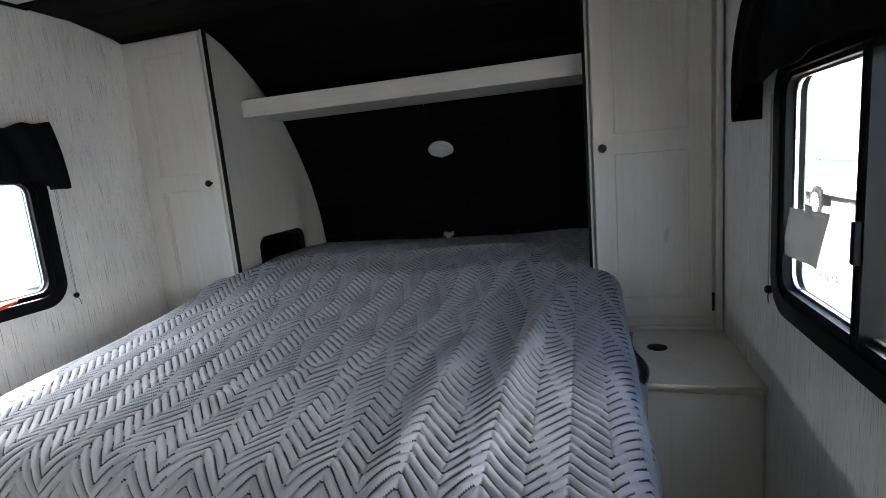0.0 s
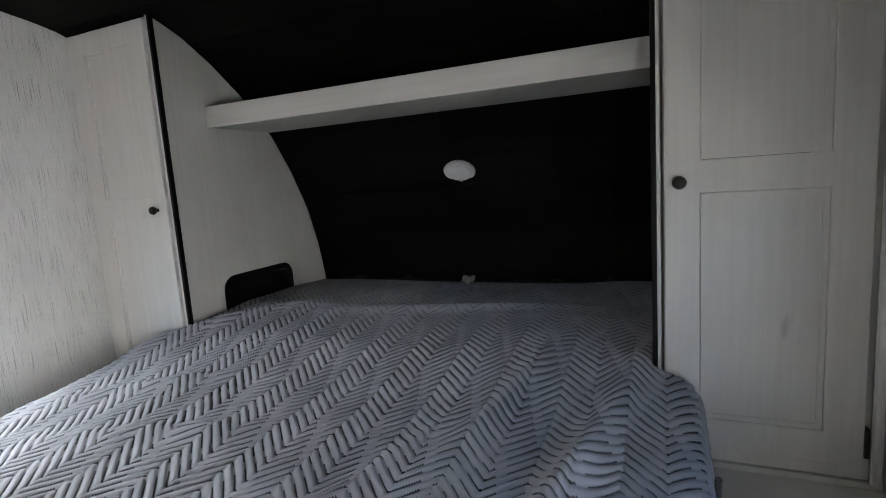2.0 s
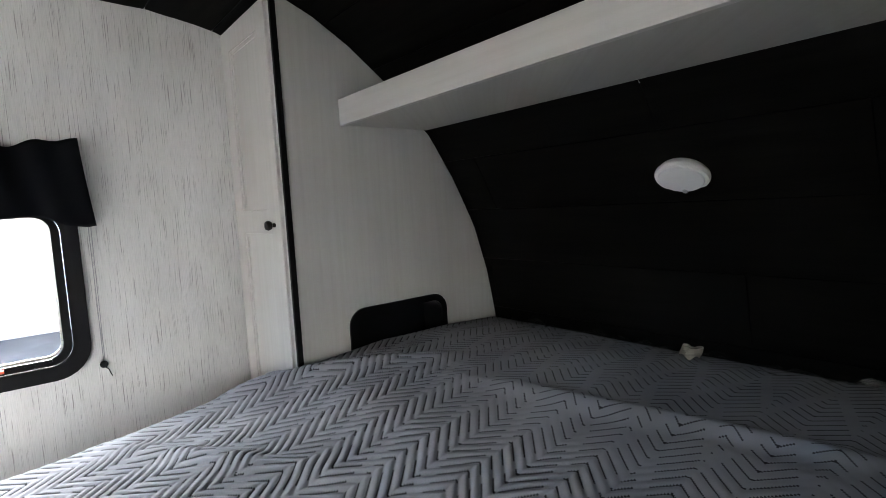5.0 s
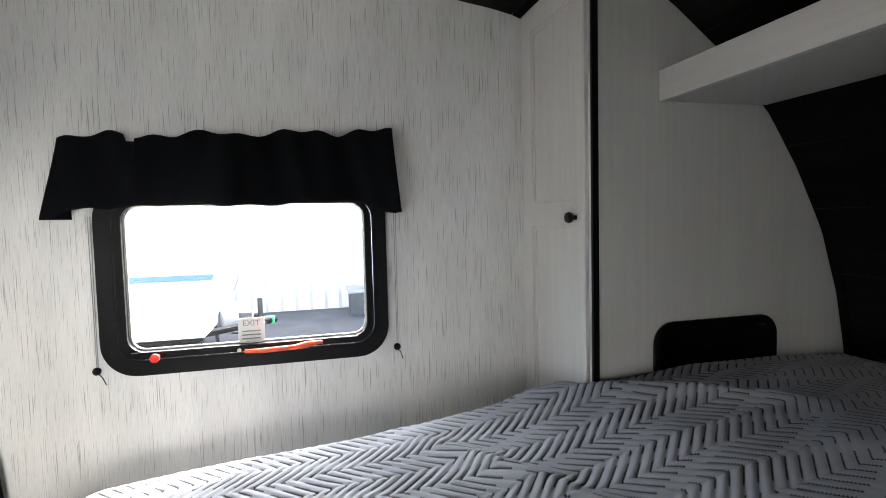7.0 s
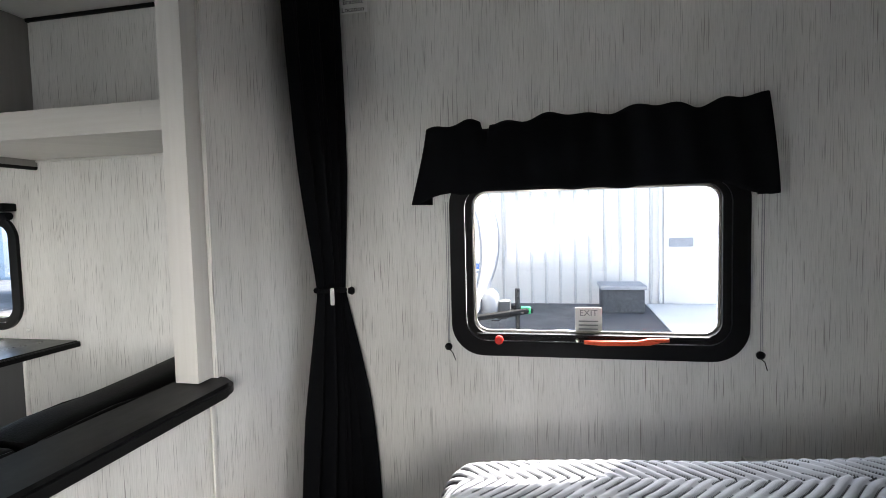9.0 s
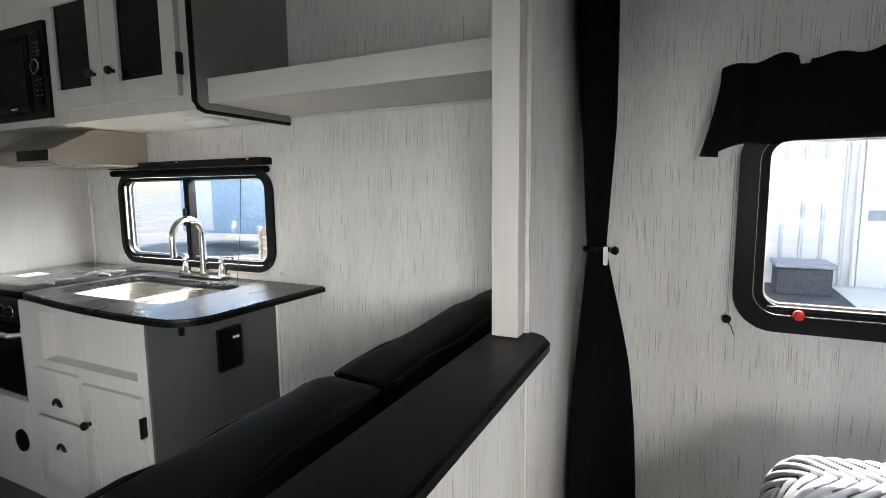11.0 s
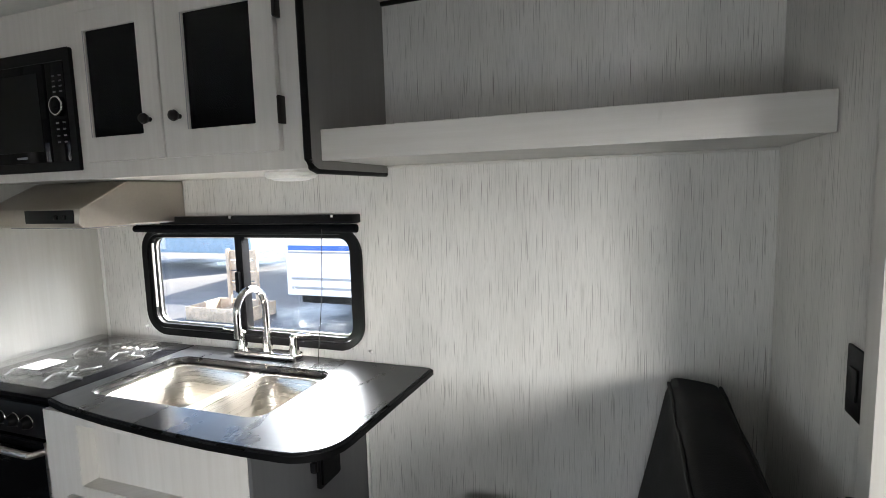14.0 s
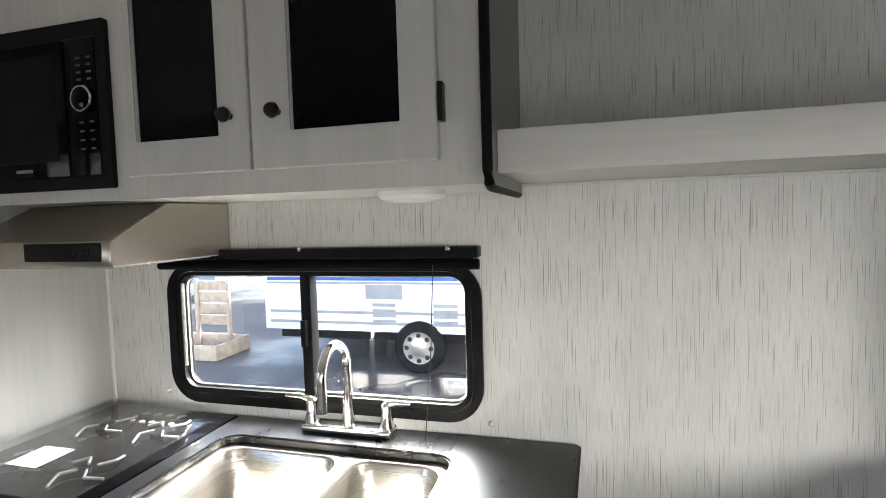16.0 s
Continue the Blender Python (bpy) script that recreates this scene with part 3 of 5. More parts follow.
def panel_door(t, a0, a1, b0, b1, how, d, out, splits=(), rail=0.055, mat=CAB, panel=CAB, name="door"):
    """A framed door: stiles, rails and recessed panels. d: its back face; out: the way it faces along the depth axis."""
    holes, lo = [], b0 + rail
    for s in list(splits) + [None]:
        hi = (s - rail / 2) if s else b1 - rail
        holes.append((a0 + rail, a1 - rail, lo, hi))
        lo = s + rail / 2 if s else 0
    frame_bm = slab(bmesh.new(), [(a0, b0), (a1, b0), (a1, b1), (a0, b1)], [[(h[0], h[2]), (h[1], h[2]), (h[1], h[3]), (h[0], h[3])] for h in holes], how, d, d + out * 0.019)
    edges = [e for e in frame_bm.edges if len(e.link_faces) == 2 and e.calc_face_angle() > 1.2]
    bmesh.ops.bevel(frame_bm, geom=edges, offset=0.0025, segments=1, affect="EDGES")
    door = part(name, frame_bm, mat, t)
    for h in holes:
        p = how(d, h[0] + 0.0008, h[2] + 0.0008), how(d + out * 0.010, h[1] - 0.0008, h[3] - 0.0008)
        lo3, hi3 = [min(a, b) for a, b in zip(*p)], [max(a, b) for a, b in zip(*p)]
        part("door_panel", cube(lo3[0], hi3[0], lo3[1], hi3[1], lo3[2], hi3[2]), panel, door)
        rect = lambda i: [(h[0] + i, h[2] + i), (h[1] - i, h[2] + i), (h[1] - i, h[3] - i), (h[0] + i, h[3] - i)]
        part("panel_bead", ring(bmesh.new(), rect(0.001), rect(0.013), how, d + out * 0.0095, d + out * 0.0145), mat, door)
    return door


def wardrobe(x0, x1, inner, sign, label):
    """x0, x1: across; inner: the side facing the bed; sign: the way to the bed."""
    t = thing("wardrobe", ((x0 + x1) / 2, 0.3, 0.56), label, "wardrobe", "wardrobes beside the bed")
    holes = [rrect(0.198, 0.580, 0.71, 0.945, 0.045)] if sign > 0 else []
    side = part("side_panel", slab(bmesh.new(), side_outline(0.562), holes, mx, inner, inner - sign * 0.016), PANEL, t)
    if sign > 0:
        nf = part("niche_frame", ring(bmesh.new(), rrect(0.178, 0.598, 0.690, 0.965, 0.06), rrect(0.202, 0.576, 0.714, 0.941, 0.042), mx, inner - sign * 0.004, inner + sign * 0.008), BLACK, t, "rounded black cubby rim")
        part("niche_wall", ring(bmesh.new(), rrect(0.199, 0.579, 0.711, 0.944, 0.044), rrect(0.203, 0.575, 0.715, 0.940, 0.041), mx, inner - 0.006, inner - 0.11), BLACK, nf)
        part("niche_back", cube(inner - 0.115, inner - 0.110, 0.198, 0.58, 0.71, 0.945), BLACK, nf)
    part("edge_trim", cube(min(inner, inner + sign * 0.006) - 0.004, max(inner, inner + sign * 0.006) + 0.002, -0.012, 0.006, 0.565, 1.955, 0.002), RUBBER, t, "black rubber edge strip")
    f0, f1 = (x0 + 0.002, inner - 0.012) if sign > 0 else (inner + 0.012, x1 - 0.002)
    part("face_frame", slab(bmesh.new(), [(f0, 0.562), (f1, 0.562), (f1, 1.955), (f0, 1.955)], [[(f0 + 0.06, 0.64), (f1 - 0.06, 0.64), (f1 - 0.06, 1.90), (f0 + 0.06, 1.90)]], my, 0.0, 0.018), CAB, t)
    if sign > 0:
        d0, d1, kx = 0.045, 0.458, 0.412
    else:
        d0, d1, kx = 2.158, 2.566, 2.190
    door = panel_door(t, d0, d1, 0.60, 1.945, my, -0.001, -1, (1.275,), 0.078)
    knob(door, (kx, -0.020, 1.264))
    for z in ((0.66,) if sign < 0 else ()):
        hx = d1 + 0.004
        part("hinge", cube(hx - 0.005, hx + 0.005, -0.024, -0.001, z - 0.035, z + 0.035, 0.003), KNOB, door)
    gap = (f1 + 0.001, f1 + 0.010) if sign > 0 else (f0 - 0.010, f0 - 0.001)
    part("corner_bead", cube(gap[0], gap[1], -0.014, -0.001, 0.565, 1.955, 0.003), CAB, t)
    return t


wardrobe(0.0, SIDE_L, SIDE_L, 1, "whitewashed wardrobe with a two-panel door and black knob")
wardrobe(SIDE_R, W, SIDE_R, -1, "whitewashed wardrobe with a two-panel door standing over the nightstand")
solo("corner_trim", tube(bmesh.new(), [(W - 0.018, -0.012, 0.56), (W - 0.018, -0.012, 1.96)], 0.012, 10), CAB, "slim white rounded upright corner trim", "trim", kind="structure")


def nightstand(x0, x1, hole):
    t = thing("nightstand", ((x0 + x1) / 2, -0.2, 0), "built-in white nightstand beside the bed", "nightstand", "nightstands beside the bed")
    part("body", cube(x0 + 0.002, x1 - 0.002, -0.495, 0.88, 0.0, 0.522, 0.002), PANEL, t)
    part("top", cube(x0 + 0.001, x1 - 0.001, -0.507, 0.885, 0.523, 0.545, 0.004), CAB, t)
    part("top_edge", cube(x0 + 0.001, x1 - 0.001, -0.512, -0.5075, 0.521, 0.546, 0.001), STEEL, t, "pale bright edge strip")
    part("back_rail", cube(x0 + 0.003, x1 - 0.003, -0.012, -0.001, 0.546, 0.561, 0.003), CAB, t)
    if hole:
        part("grommet", turned(bmesh.new(), (2.350, -0.205, 0.5455), (0, 0, 1), [(0, 0.034), (0.002, 0.034), (0.003, 0.030)], 28), GLOSS, t, "round black cable hole")
    return t


nightstand(0.0, 0.472, False)
nightstand(2.146, W, True)

sh = thing("bridge_shelf", (1.3, 0.38, 1.573), "white wooden overhead shelf spanning between the wardrobes", "shelf")
part("fascia", cube(SIDE_L + 0.002, SIDE_R - 0.002, 0.194, 0.212, 1.573, 1.656, 0.002), CAB_H, sh)
part("bottom", cube(SIDE_L + 0.002, SIDE_R - 0.002, 0.2125, 0.556, 1.575, 1.585), PANEL, sh)
part("back_trim", cube(SIDE_L + 0.002, SIDE_R - 0.002, 0.5565, 0.566, 1.568, 1.580, 0.003), WHITE, sh)

# ceiling light on the sloping wall
_y, _z = on_curve(_len[7] + 0.255, 0.002)
_ax = Vector((0, -0.68, -0.73))
lamp = thing("wall_light", (1.352, _y, _z), "oval white puck light, switched off, on the dark wall", "light")
part("housing", turned(bmesh.new(), (1.352, _y, _z), _ax, [(-0.05, 0.052), (-0.004, 0.070), (0.0, 0.072), (0.007, 0.072), (0.014, 0.068), (0.015, 0.061)], 40), WHITE, lamp)
part("diffuser", turned(bmesh.new(), Vector((1.352, _y, _z)) + _ax * 0.0152, _ax, [(0, 0.060), (0.004, 0.057), (0.007, 0.043), (0.008, 0.018)], 40), DIFF, lamp)
part("switch_nub", turned(bmesh.new(), Vector((1.352, _y + 0.73 * 0.038, _z - 0.68 * 0.038)) + _ax * 0.019, _ax, [(0, 0.007), (0.006, 0.006)], 14), WHITE, lamp)
for _p in lamp.children:
    if _p.name.split(".")[0] != "switch_nub":
        _run = Vector((0, 0.73, -0.68))
        for _v in _p.data.vertices:
            _d = _v.co.dot(_run)
            _v.co = _v.co - _run * (_d * 0.24)

# ---------- bed ----------
BX0, BX1, BY0, BY1 = 0.35, 2.24, -1.295, 0.86
bed = thing("bed_base", (1.3, -0.2, 0), "plain white platform base of the bed", "bed base")
part("platform", cube(0.50, 2.10, BY0 + 0.08, BY1 - 0.01, 0.0, 0.32, 0.004), PANEL, bed)
mat_t = cube(0.49, 2.125, BY0 + 0.05, BY1 - 0.03, 0.322, 0.575, 0.05, 4)
solo("mattress", mat_t, SHEET, "pale mattress mostly hidden under the quilt", "mattress")


def bed_top(y):
    ys = [-1.4, -1.25, -0.9, -0.25, 0.0, 0.3, 0.86]
    zs = [0.630, 0.652, 0.690, 0.750, 0.805, 0.835, 0.82]
    return np.interp(y, ys, zs)


def quilt_mesh():
    """A chevron-stitched quilt: bands of slanting puffs, draped over the bed's edges."""
    step = 0.0038
    hang = 0.34
    A = np.arange(BX0 - hang, BX1 + hang + step, step)
    B = np.arange(BY0 - 0.30, BY1 - 0.01, step)
    a, b = np.meshgrid(A, B)
    band = 0.080
    k = np.floor(a / band)
    f = a / band - k
    way = np.where(np.mod(k, 2) == 0, 1.0, -1.0)
    pitch = 0.030
    s = (b + way * (f - 0.5) * band * 0.95) / pitch
    puff = np.abs(np.sin(np.pi * s)) ** 0.34
    seam = np.clip(np.minimum(f, 1 - f) / 0.06, 0, 1)
    lean = 0.25 * way * (s - np.floor(s) - 0.5)
    calm = np.clip((0.33 + 0.10 * np.sin(4 * a) - 0.16 * (a - 1.2) - b) / 0.28, 0.12, 1)
    relief = 0.0105 * puff * (0.7 + 0.3 * seam) * (1 + lean) * calm
    rng = np.random.RandomState(4)
    wr = np.zeros_like(a)
    for _ in range(16):
        kx, ky = rng.normal(0, 6.0), rng.normal(0, 4.0)
        wr += rng.uniform(0.2, 1) * np.sin(kx * a + ky * b + rng.uniform(0, 6.28))
    wr *= 0.0028
    for cx, cy, ang, ln, hgt in ((1.75, -0.9, 1.5, 0.5, 0.009), (1.62, -0.55, 1.25, 0.45, 0.008), (1.95, -0.75, 1.45, 0.5, 0.012), (2.02, -0.35, 1.35, 0.5, 0.014), (1.80, -0.2, 1.3, 0.4, 0.011), (0.75, -0.35, 0.5, 0.3, 0.012), (1.0, -0.55, 0.35, 0.3, 0.009), (0.62, 0.1, 0.9, 0.3, 0.015), (1.5, 0.35, 0.2, 0.4, 0.012), (1.3, -0.9, 0.7, 0.35, 0.008)):
        dx, dy = a - cx, b - cy
        along, across = dx * math.cos(ang) + dy * math.sin(ang), -dx * math.sin(ang) + dy * math.cos(ang)
        wr += 1.8 * hgt * np.exp(-(along / ln) ** 2 - (across / 0.035) ** 2)
    wr += 0.02 * np.exp(-((a - 2.05) / 0.16) ** 2 - ((b - 0.75) / 0.16) ** 2) + 0.02 * np.exp(-((a - 0.60) / 0.16) ** 2 - ((b - 0.55) / 0.2) ** 2)
    r = 0.075
    ca = np.clip(a, BX0 + r, BX1 - r)
    cb = np.clip(b, BY0 + r, None)
    da, db = a - ca, b - cb
    d = np.hypot(da, db)
    un = np.where(d > 1e-9, da / np.maximum(d, 1e-9), 0)
    vn = np.where(d > 1e-9, db / np.maximum(d, 1e-9), 0)
    quarter = r * math.pi / 2
    th = np.minimum(d / r, math.pi / 2)
    over = np.maximum(d - quarter, 0)
    ripple = 0.014 * np.sin(16 * (a * vn + b * un) + 2 * un) * np.clip(over / 0.2, 0, 1)
    out = r * np.sin(th) + over * 0.10 + ripple
    down = r * (1 - np.cos(th)) + over * 0.98
    lift = relief + wr
    x = ca + un * (out + lift * np.sin(th))
    y = cb + vn * (out + lift * np.sin(th))
    z = bed_top(np.clip(b, BY0, None)) - down + lift * np.cos(th)
    z = np.maximum(z, 0.03)
    give = np.clip((-0.02 - b) / 0.10, 0, 1) ** 2
    x = np.clip(x, SIDE_L + 0.012 - 0.6 * give, SIDE_R - 0.012 + 0.6 * give)
    near = (b <= -0.02) & (b > -0.53)
    z = np.where(near & ((x < SIDE_L) | (x > SIDE_R + 0.02)), np.maximum(z, 0.556), z)
    ny, nx = a.shape
    idx = np.arange(nx * ny).reshape(ny, nx)
    quads = np.stack([idx[:-1, :-1], idx[:-1, 1:], idx[1:, 1:], idx[1:, :-1]], -1).reshape(-1, 4)
    def grid(nm, xyz, faces):
        me = bpy.data.meshes.new(nm)
        used, inv = np.unique(faces, return_inverse=True)
        co, faces = xyz[used], inv.reshape(faces.shape)
        me.vertices.add(len(co))
        me.vertices.foreach_set("co", co.reshape(-1).astype(np.float32))
        me.loops.add(faces.size)
        me.loops.foreach_set("vertex_index", faces.reshape(-1).astype(np.int32))
        me.polygons.add(len(faces))
        me.polygons.foreach_set("loop_start", np.arange(0, faces.size, 4, dtype=np.int32))
        me.update()
        return me

    xyz = np.stack([x, y, z], -1).reshape(-1, 3)
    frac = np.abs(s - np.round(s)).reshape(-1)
    # the quads along the grooves take the dark thread colour as groove shade
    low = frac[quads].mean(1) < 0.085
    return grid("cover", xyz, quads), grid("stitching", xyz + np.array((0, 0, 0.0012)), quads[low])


quilt = thing("quilt", (1.3, -0.3, 0.64), "grey chevron-stitched quilt spread over the bed, slightly rumpled", "quilt")
_cover, _stitch = quilt_mesh()
part("cover", _cover, QUILT, quilt, angle=180)
tagged(part("stitching", _stitch, SEAM_SHADE, quilt, "dark grey stitched seams", angle=180), kind="stuff")


def film_fn(u, v):
    x = 0.62 + 1.45 * u
    n = noise.noise(Vector((x * 9, v * 3, 2.0))) * 0.03 + noise.noise(Vector((x * 25, v * 5, 7.0))) * 0.018
    return (x, 0.775 + 0.075 * v + n * 0.3, 0.80 + 0.03 * math.sin(v * math.pi) + abs(n) * 1.2)


solo("plastic_wrap", sheet("plastic_wrap", film_fn, 120, 8), FILM, "crumpled clear plastic wrap along the head of the bed", "plastic wrap", angle=20)
solo("foil_tag", sheet("foil_tag", lambda u, v: (1.30 + 0.06 * u, 0.775 + 0.03 * v, 0.832 + 0.028 * v + 0.008 * math.sin(u * 9) * math.cos(v * 5)), 10, 6), STEEL, "small crumpled shiny tag on the plastic wrap", "tag", angle=20)


# ---------- kitchen ----------
KEND, KBACK = -3.045, -4.285
CF = 0.585


def cup_pull(t, y, z):
    b = bmesh.new()
    n = 12
    rows = []
    for i in range(n + 1):
        a = math.pi * i / n
        rows.append([b.verts.new((CF + 0.001 + dx, y + math.cos(a) * 0.036 * s, z - 0.012 + math.sin(a) * 0.03 * s)) for dx, s in ((0.0, 1.0), (0.014, 0.98), (0.021, 0.8), (0.023, 0.4))])
    for A, B in zip(rows, rows[1:]):
        for k in range(3):
            b.faces.new((A[k], A[k + 1], B[k + 1], B[k]))
    return thick(part("cup_pull", b, KNOB, t), 0.003)


base = thing("sink_cabinet", (0.3, -3.42, 0), "whitewashed sink base cabinet with drawers and a door", "cabinet", "kitchen base cabinets")
_a0, _a1 = -3.795, KEND - 0.001
part("face_frame", slab(bmesh.new(), [(_a0, 0.0), (_a1, 0.0), (_a1, 0.804), (_a0, 0.804)], [[(-3.66, 0.582), (-3.095, 0.582), (-3.095, 0.775), (-3.66, 0.775)]], mx, CF - 0.02, CF), CAB, base)
part("recess_panel", cube(CF - 0.055, CF - 0.050, -3.67, -3.085, 0.573, 0.784), CAB, base)
part("recess_rim", ring(bmesh.new(), [(-3.662, 0.58), (-3.093, 0.58), (-3.093, 0.777), (-3.662, 0.777)], [(-3.657, 0.585), (-3.098, 0.585), (-3.098, 0.772), (-3.657, 0.772)], mx, CF - 0.05, CF - 0.001), CAB, base)
part("back_panel", cube(0.002, CF - 0.06, _a0, _a0 + 0.012, 0, 0.804), CAB, base)
for _z0, _z1 in ((0.375, 0.555), (0.09, 0.365)):
    d = part("drawer_front", cube(CF + 0.001, CF + 0.018, -3.705, -3.415, _z0, _z1, 0.004), CAB, base)
    cup_pull(d, -3.555, 0.437 if _z0 > 0.3 else 0.262)
    if _z0 < 0.3:
        part("inset_panel", cube(CF + 0.018, CF + 0.0195, -3.655, -3.465, _z0 + 0.05, _z1 - 0.05), CAB, d)
    d.location.x = 0.0
dr = panel_door(base, -3.395, -3.075, 0.09, 0.535, mx, CF + 0.001, 1, (), 0.05)
knob(dr, (CF + 0.02, -3.352, 0.397), (1, 0, 0))
part("hinge", cube(CF + 0.001, CF + 0.024, -3.073, -3.063, 0.40, 0.47, 0.003), KNOB, dr)
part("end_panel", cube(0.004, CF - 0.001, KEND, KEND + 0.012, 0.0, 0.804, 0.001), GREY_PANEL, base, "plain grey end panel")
part("end_trim", cube(0.002, 0.016, KEND + 0.0125, KEND + 0.022, 0.0, 0.804, 0.003), WHITE, base)

ob_ = thing("outlet_box", (0.255, KEND + 0.013, 0.52), "black power outlet with a hinged cover on the cabinet end", "outlet")
part("plate", slab(bmesh.new(), rrect(0.212, 0.320, 0.535, 0.70, 0.007), [], my, KEND + 0.013, KEND + 0.024), BLACK, ob_)
part("flap", slab(bmesh.new(), rrect(0.220, 0.312, 0.545, 0.692, 0.006), [], my, KEND + 0.0245, KEND + 0.033), GLOSS, ob_)
part("test_mark", cube(0.232, 0.262, KEND + 0.0332, KEND + 0.034, 0.655, 0.665), WHITE, ob_)

# countertop with the bowed front and the sink opening
_o = [(0.003, -2.775)]
_o += [(0.51 + 0.122 * math.sin(radians(a)), -2.912 + 0.122 * math.cos(radians(a))) for a in range(0, 91, 15)]
_o += [(0.636, -3.0), (0.637, -3.12), (0.630, -3.3), (0.613, -3.5), (0.588, -3.70), (0.565, -3.797), (0.003, -3.797)]
SINK = (0.135, 0.495, -3.735, -3.078)
_b = slab(bmesh.new(), _o, [rrect(*SINK, 0.05)], mz, 0.806, 0.830)
bmesh.ops.bevel(_b, geom=[e for e in _b.edges if len(e.link_faces) == 2 and e.calc_face_angle() > 1.2 and abs(e.verts[0].co.z - e.verts[1].co.z) < 1e-5 and e.verts[0].co.z > 0.8], offset=0.005, segments=2, affect="EDGES")
ct = thing("countertop", (0.3, -3.3, 0.806), "black laminate countertop with a bowed front edge", "countertop")
part("slab", _b, STONE, ct)
_mid = (0.31, -3.29)
_grow = [[(max(0.003, _mid[0] + (x - _mid[0]) * k), max(-3.797, _mid[1] + (y - _mid[1]) * k)) for x, y in _o] for k in (1.005, 0.99)]
part("edge_band", ring(bmesh.new(), _grow[0], _grow[1], mz, 0.8065, 0.822), BLACK, ct, "plain black front edge band")
solo("counter_bracket", cube(0.60, 0.612, -2.84, -2.826, 0.781, 0.8055, 0.002), BLACK, "small black bracket under the countertop edge", "bracket")

sink = thing("sink", (0.3, -3.4, 0.64), "double-bowl stainless steel kitchen sink lit by sun", "sink")


def bowl(y0, y1, x0, x1, depth):
    b = bmesh.new()
    rings = []
    for k, (inset, z) in enumerate(((0.0, 0.8035), (0.004, 0.798), (0.012, 0.83 - depth * 0.75), (0.03, 0.83 - depth * 0.95), (0.06, 0.83 - depth))):
        rings.append([b.verts.new((x, y, z)) for x, y in rrect(x0 + inset, x1 - inset, y0 + inset, y1 - inset, 0.06 - 0.004 * k)])
    for A, B in zip(rings, rings[1:]):
        n = len(A)
        for i in range(n):
            b.faces.new((A[i], A[(i + 1) % n], B[(i + 1) % n], B[i]))
    b.faces.new(rings[-1])
    bmesh.ops.recalc_face_normals(b, faces=b.faces)
    return part("bowl", b, STEEL, sink)


bowl(-3.715, -3.372, 0.152, 0.478, 0.19)
bowl(-3.342, -3.098, 0.152, 0.478, 0.17)
_b = slab(bmesh.new(), rrect(SINK[0] - 0.014, SINK[1] + 0.014, SINK[2] - 0.014, SINK[3] + 0.014, 0.058), [rrect(0.152, 0.478, -3.715, -3.372, 0.06), rrect(0.152, 0.478, -3.342, -3.098, 0.06)], mz, 0.8015, 0.8045)
part("rim", _b, STEEL, sink)
for _y in (-3.535, -3.22):
    part("drain", turned(bmesh.new(), (0.315, _y, 0.642 if _y < -3.4 else 0.662), (0, 0, 1), [(0, 0.04), (0.002, 0.04), (0.003, 0.02)], 24), CHROME, sink)

fau = thing("faucet", (0.055, -3.40, 0.831), "gooseneck kitchen faucet with two lever handles", "faucet")
part("base_plate", cube(0.028, 0.088, -3.535, -3.265, 0.8305, 0.855, 0.009, 3), CHROME, fau)
_pts = [(0.056, -3.40, 0.855), (0.056, -3.40, 0.90), (0.056, -3.40, 1.0)] + [(0.056 + 0.072 * (1 - math.cos(radians(a))), -3.40, 1.02 + 0.075 * math.sin(radians(a))) for a in range(0, 181, 12)] + [(0.20, -3.40, 0.985), (0.20, -3.40, 0.94)]
part("spout", tube(bmesh.new(), _pts, [0.019, 0.016] + [0.0125] * (len(_pts) - 4) + [0.0125, 0.014], 16), CHROME, fau)
for _y, _s in ((-3.515, -1), (-3.285, 1)):
    h = part("handle_post", turned(bmesh.new(), (0.056, _y, 0.855), (0, 0, 1), [(0, 0.021), (0.02, 0.017), (0.04, 0.014), (0.06, 0.016), (0.068, 0.009)], 20), CHROME, fau)
    part("lever", tube(bmesh.new(), [(0.056, _y, 0.915), (0.06, _y + _s * 0.03, 0.925), (0.066, _y + _s * 0.075, 0.928)], [0.010, 0.009, 0.006], 12), CHROME, h)

# range with folded glass lid
rg = thing("range_cooker", (0.3, -4.02, 0.39), "black gas range with glass lid and stainless trim", "range")
R0, R1, RF = KBACK + 0.003, -3.803, 0.56
part("body", cube(0.02, RF - 0.02, R0, R1, 0.39, 0.80), BLACK, rg)
part("cooktop", cube(0.006, RF + 0.005, R0, R1, 0.803, 0.829, 0.004), GLOSS, rg)
for cx, cy in ((0.17, -4.13), (0.17, -3.93), (0.40, -4.13), (0.40, -3.93)):
    gr = bmesh.new()
    for a in range(4):
        t_ = radians(45 + 90 * a)
        tube(gr, [(cx + 0.02 * math.cos(t_), cy + 0.02 * math.sin(t_), 0.842), (cx + 0.06 * math.cos(t_), cy + 0.055 * math.sin(t_), 0.842), (cx + 0.085 * math.cos(t_ + 0.5), cy + 0.08 * math.sin(t_ + 0.5), 0.834)], 0.0035, 6)
    part("grate", gr, RV_GREY, rg, "thin grey wire pan grate")
for cx, cy in ((0.17, -4.13), (0.17, -3.93), (0.40, -4.03)):
    part("burner", turned(bmesh.new(), (cx, cy, 0.8295), (0, 0, 1), [(0, 0.034), (0.008, 0.032), (0.012, 0.02)], 20), BLACK, rg)
lid = part("glass_lid", cube(0.05, RF - 0.01, R0 + 0.01, R1 - 0.01, 0.848, 0.853, 0.002), FILM, rg)
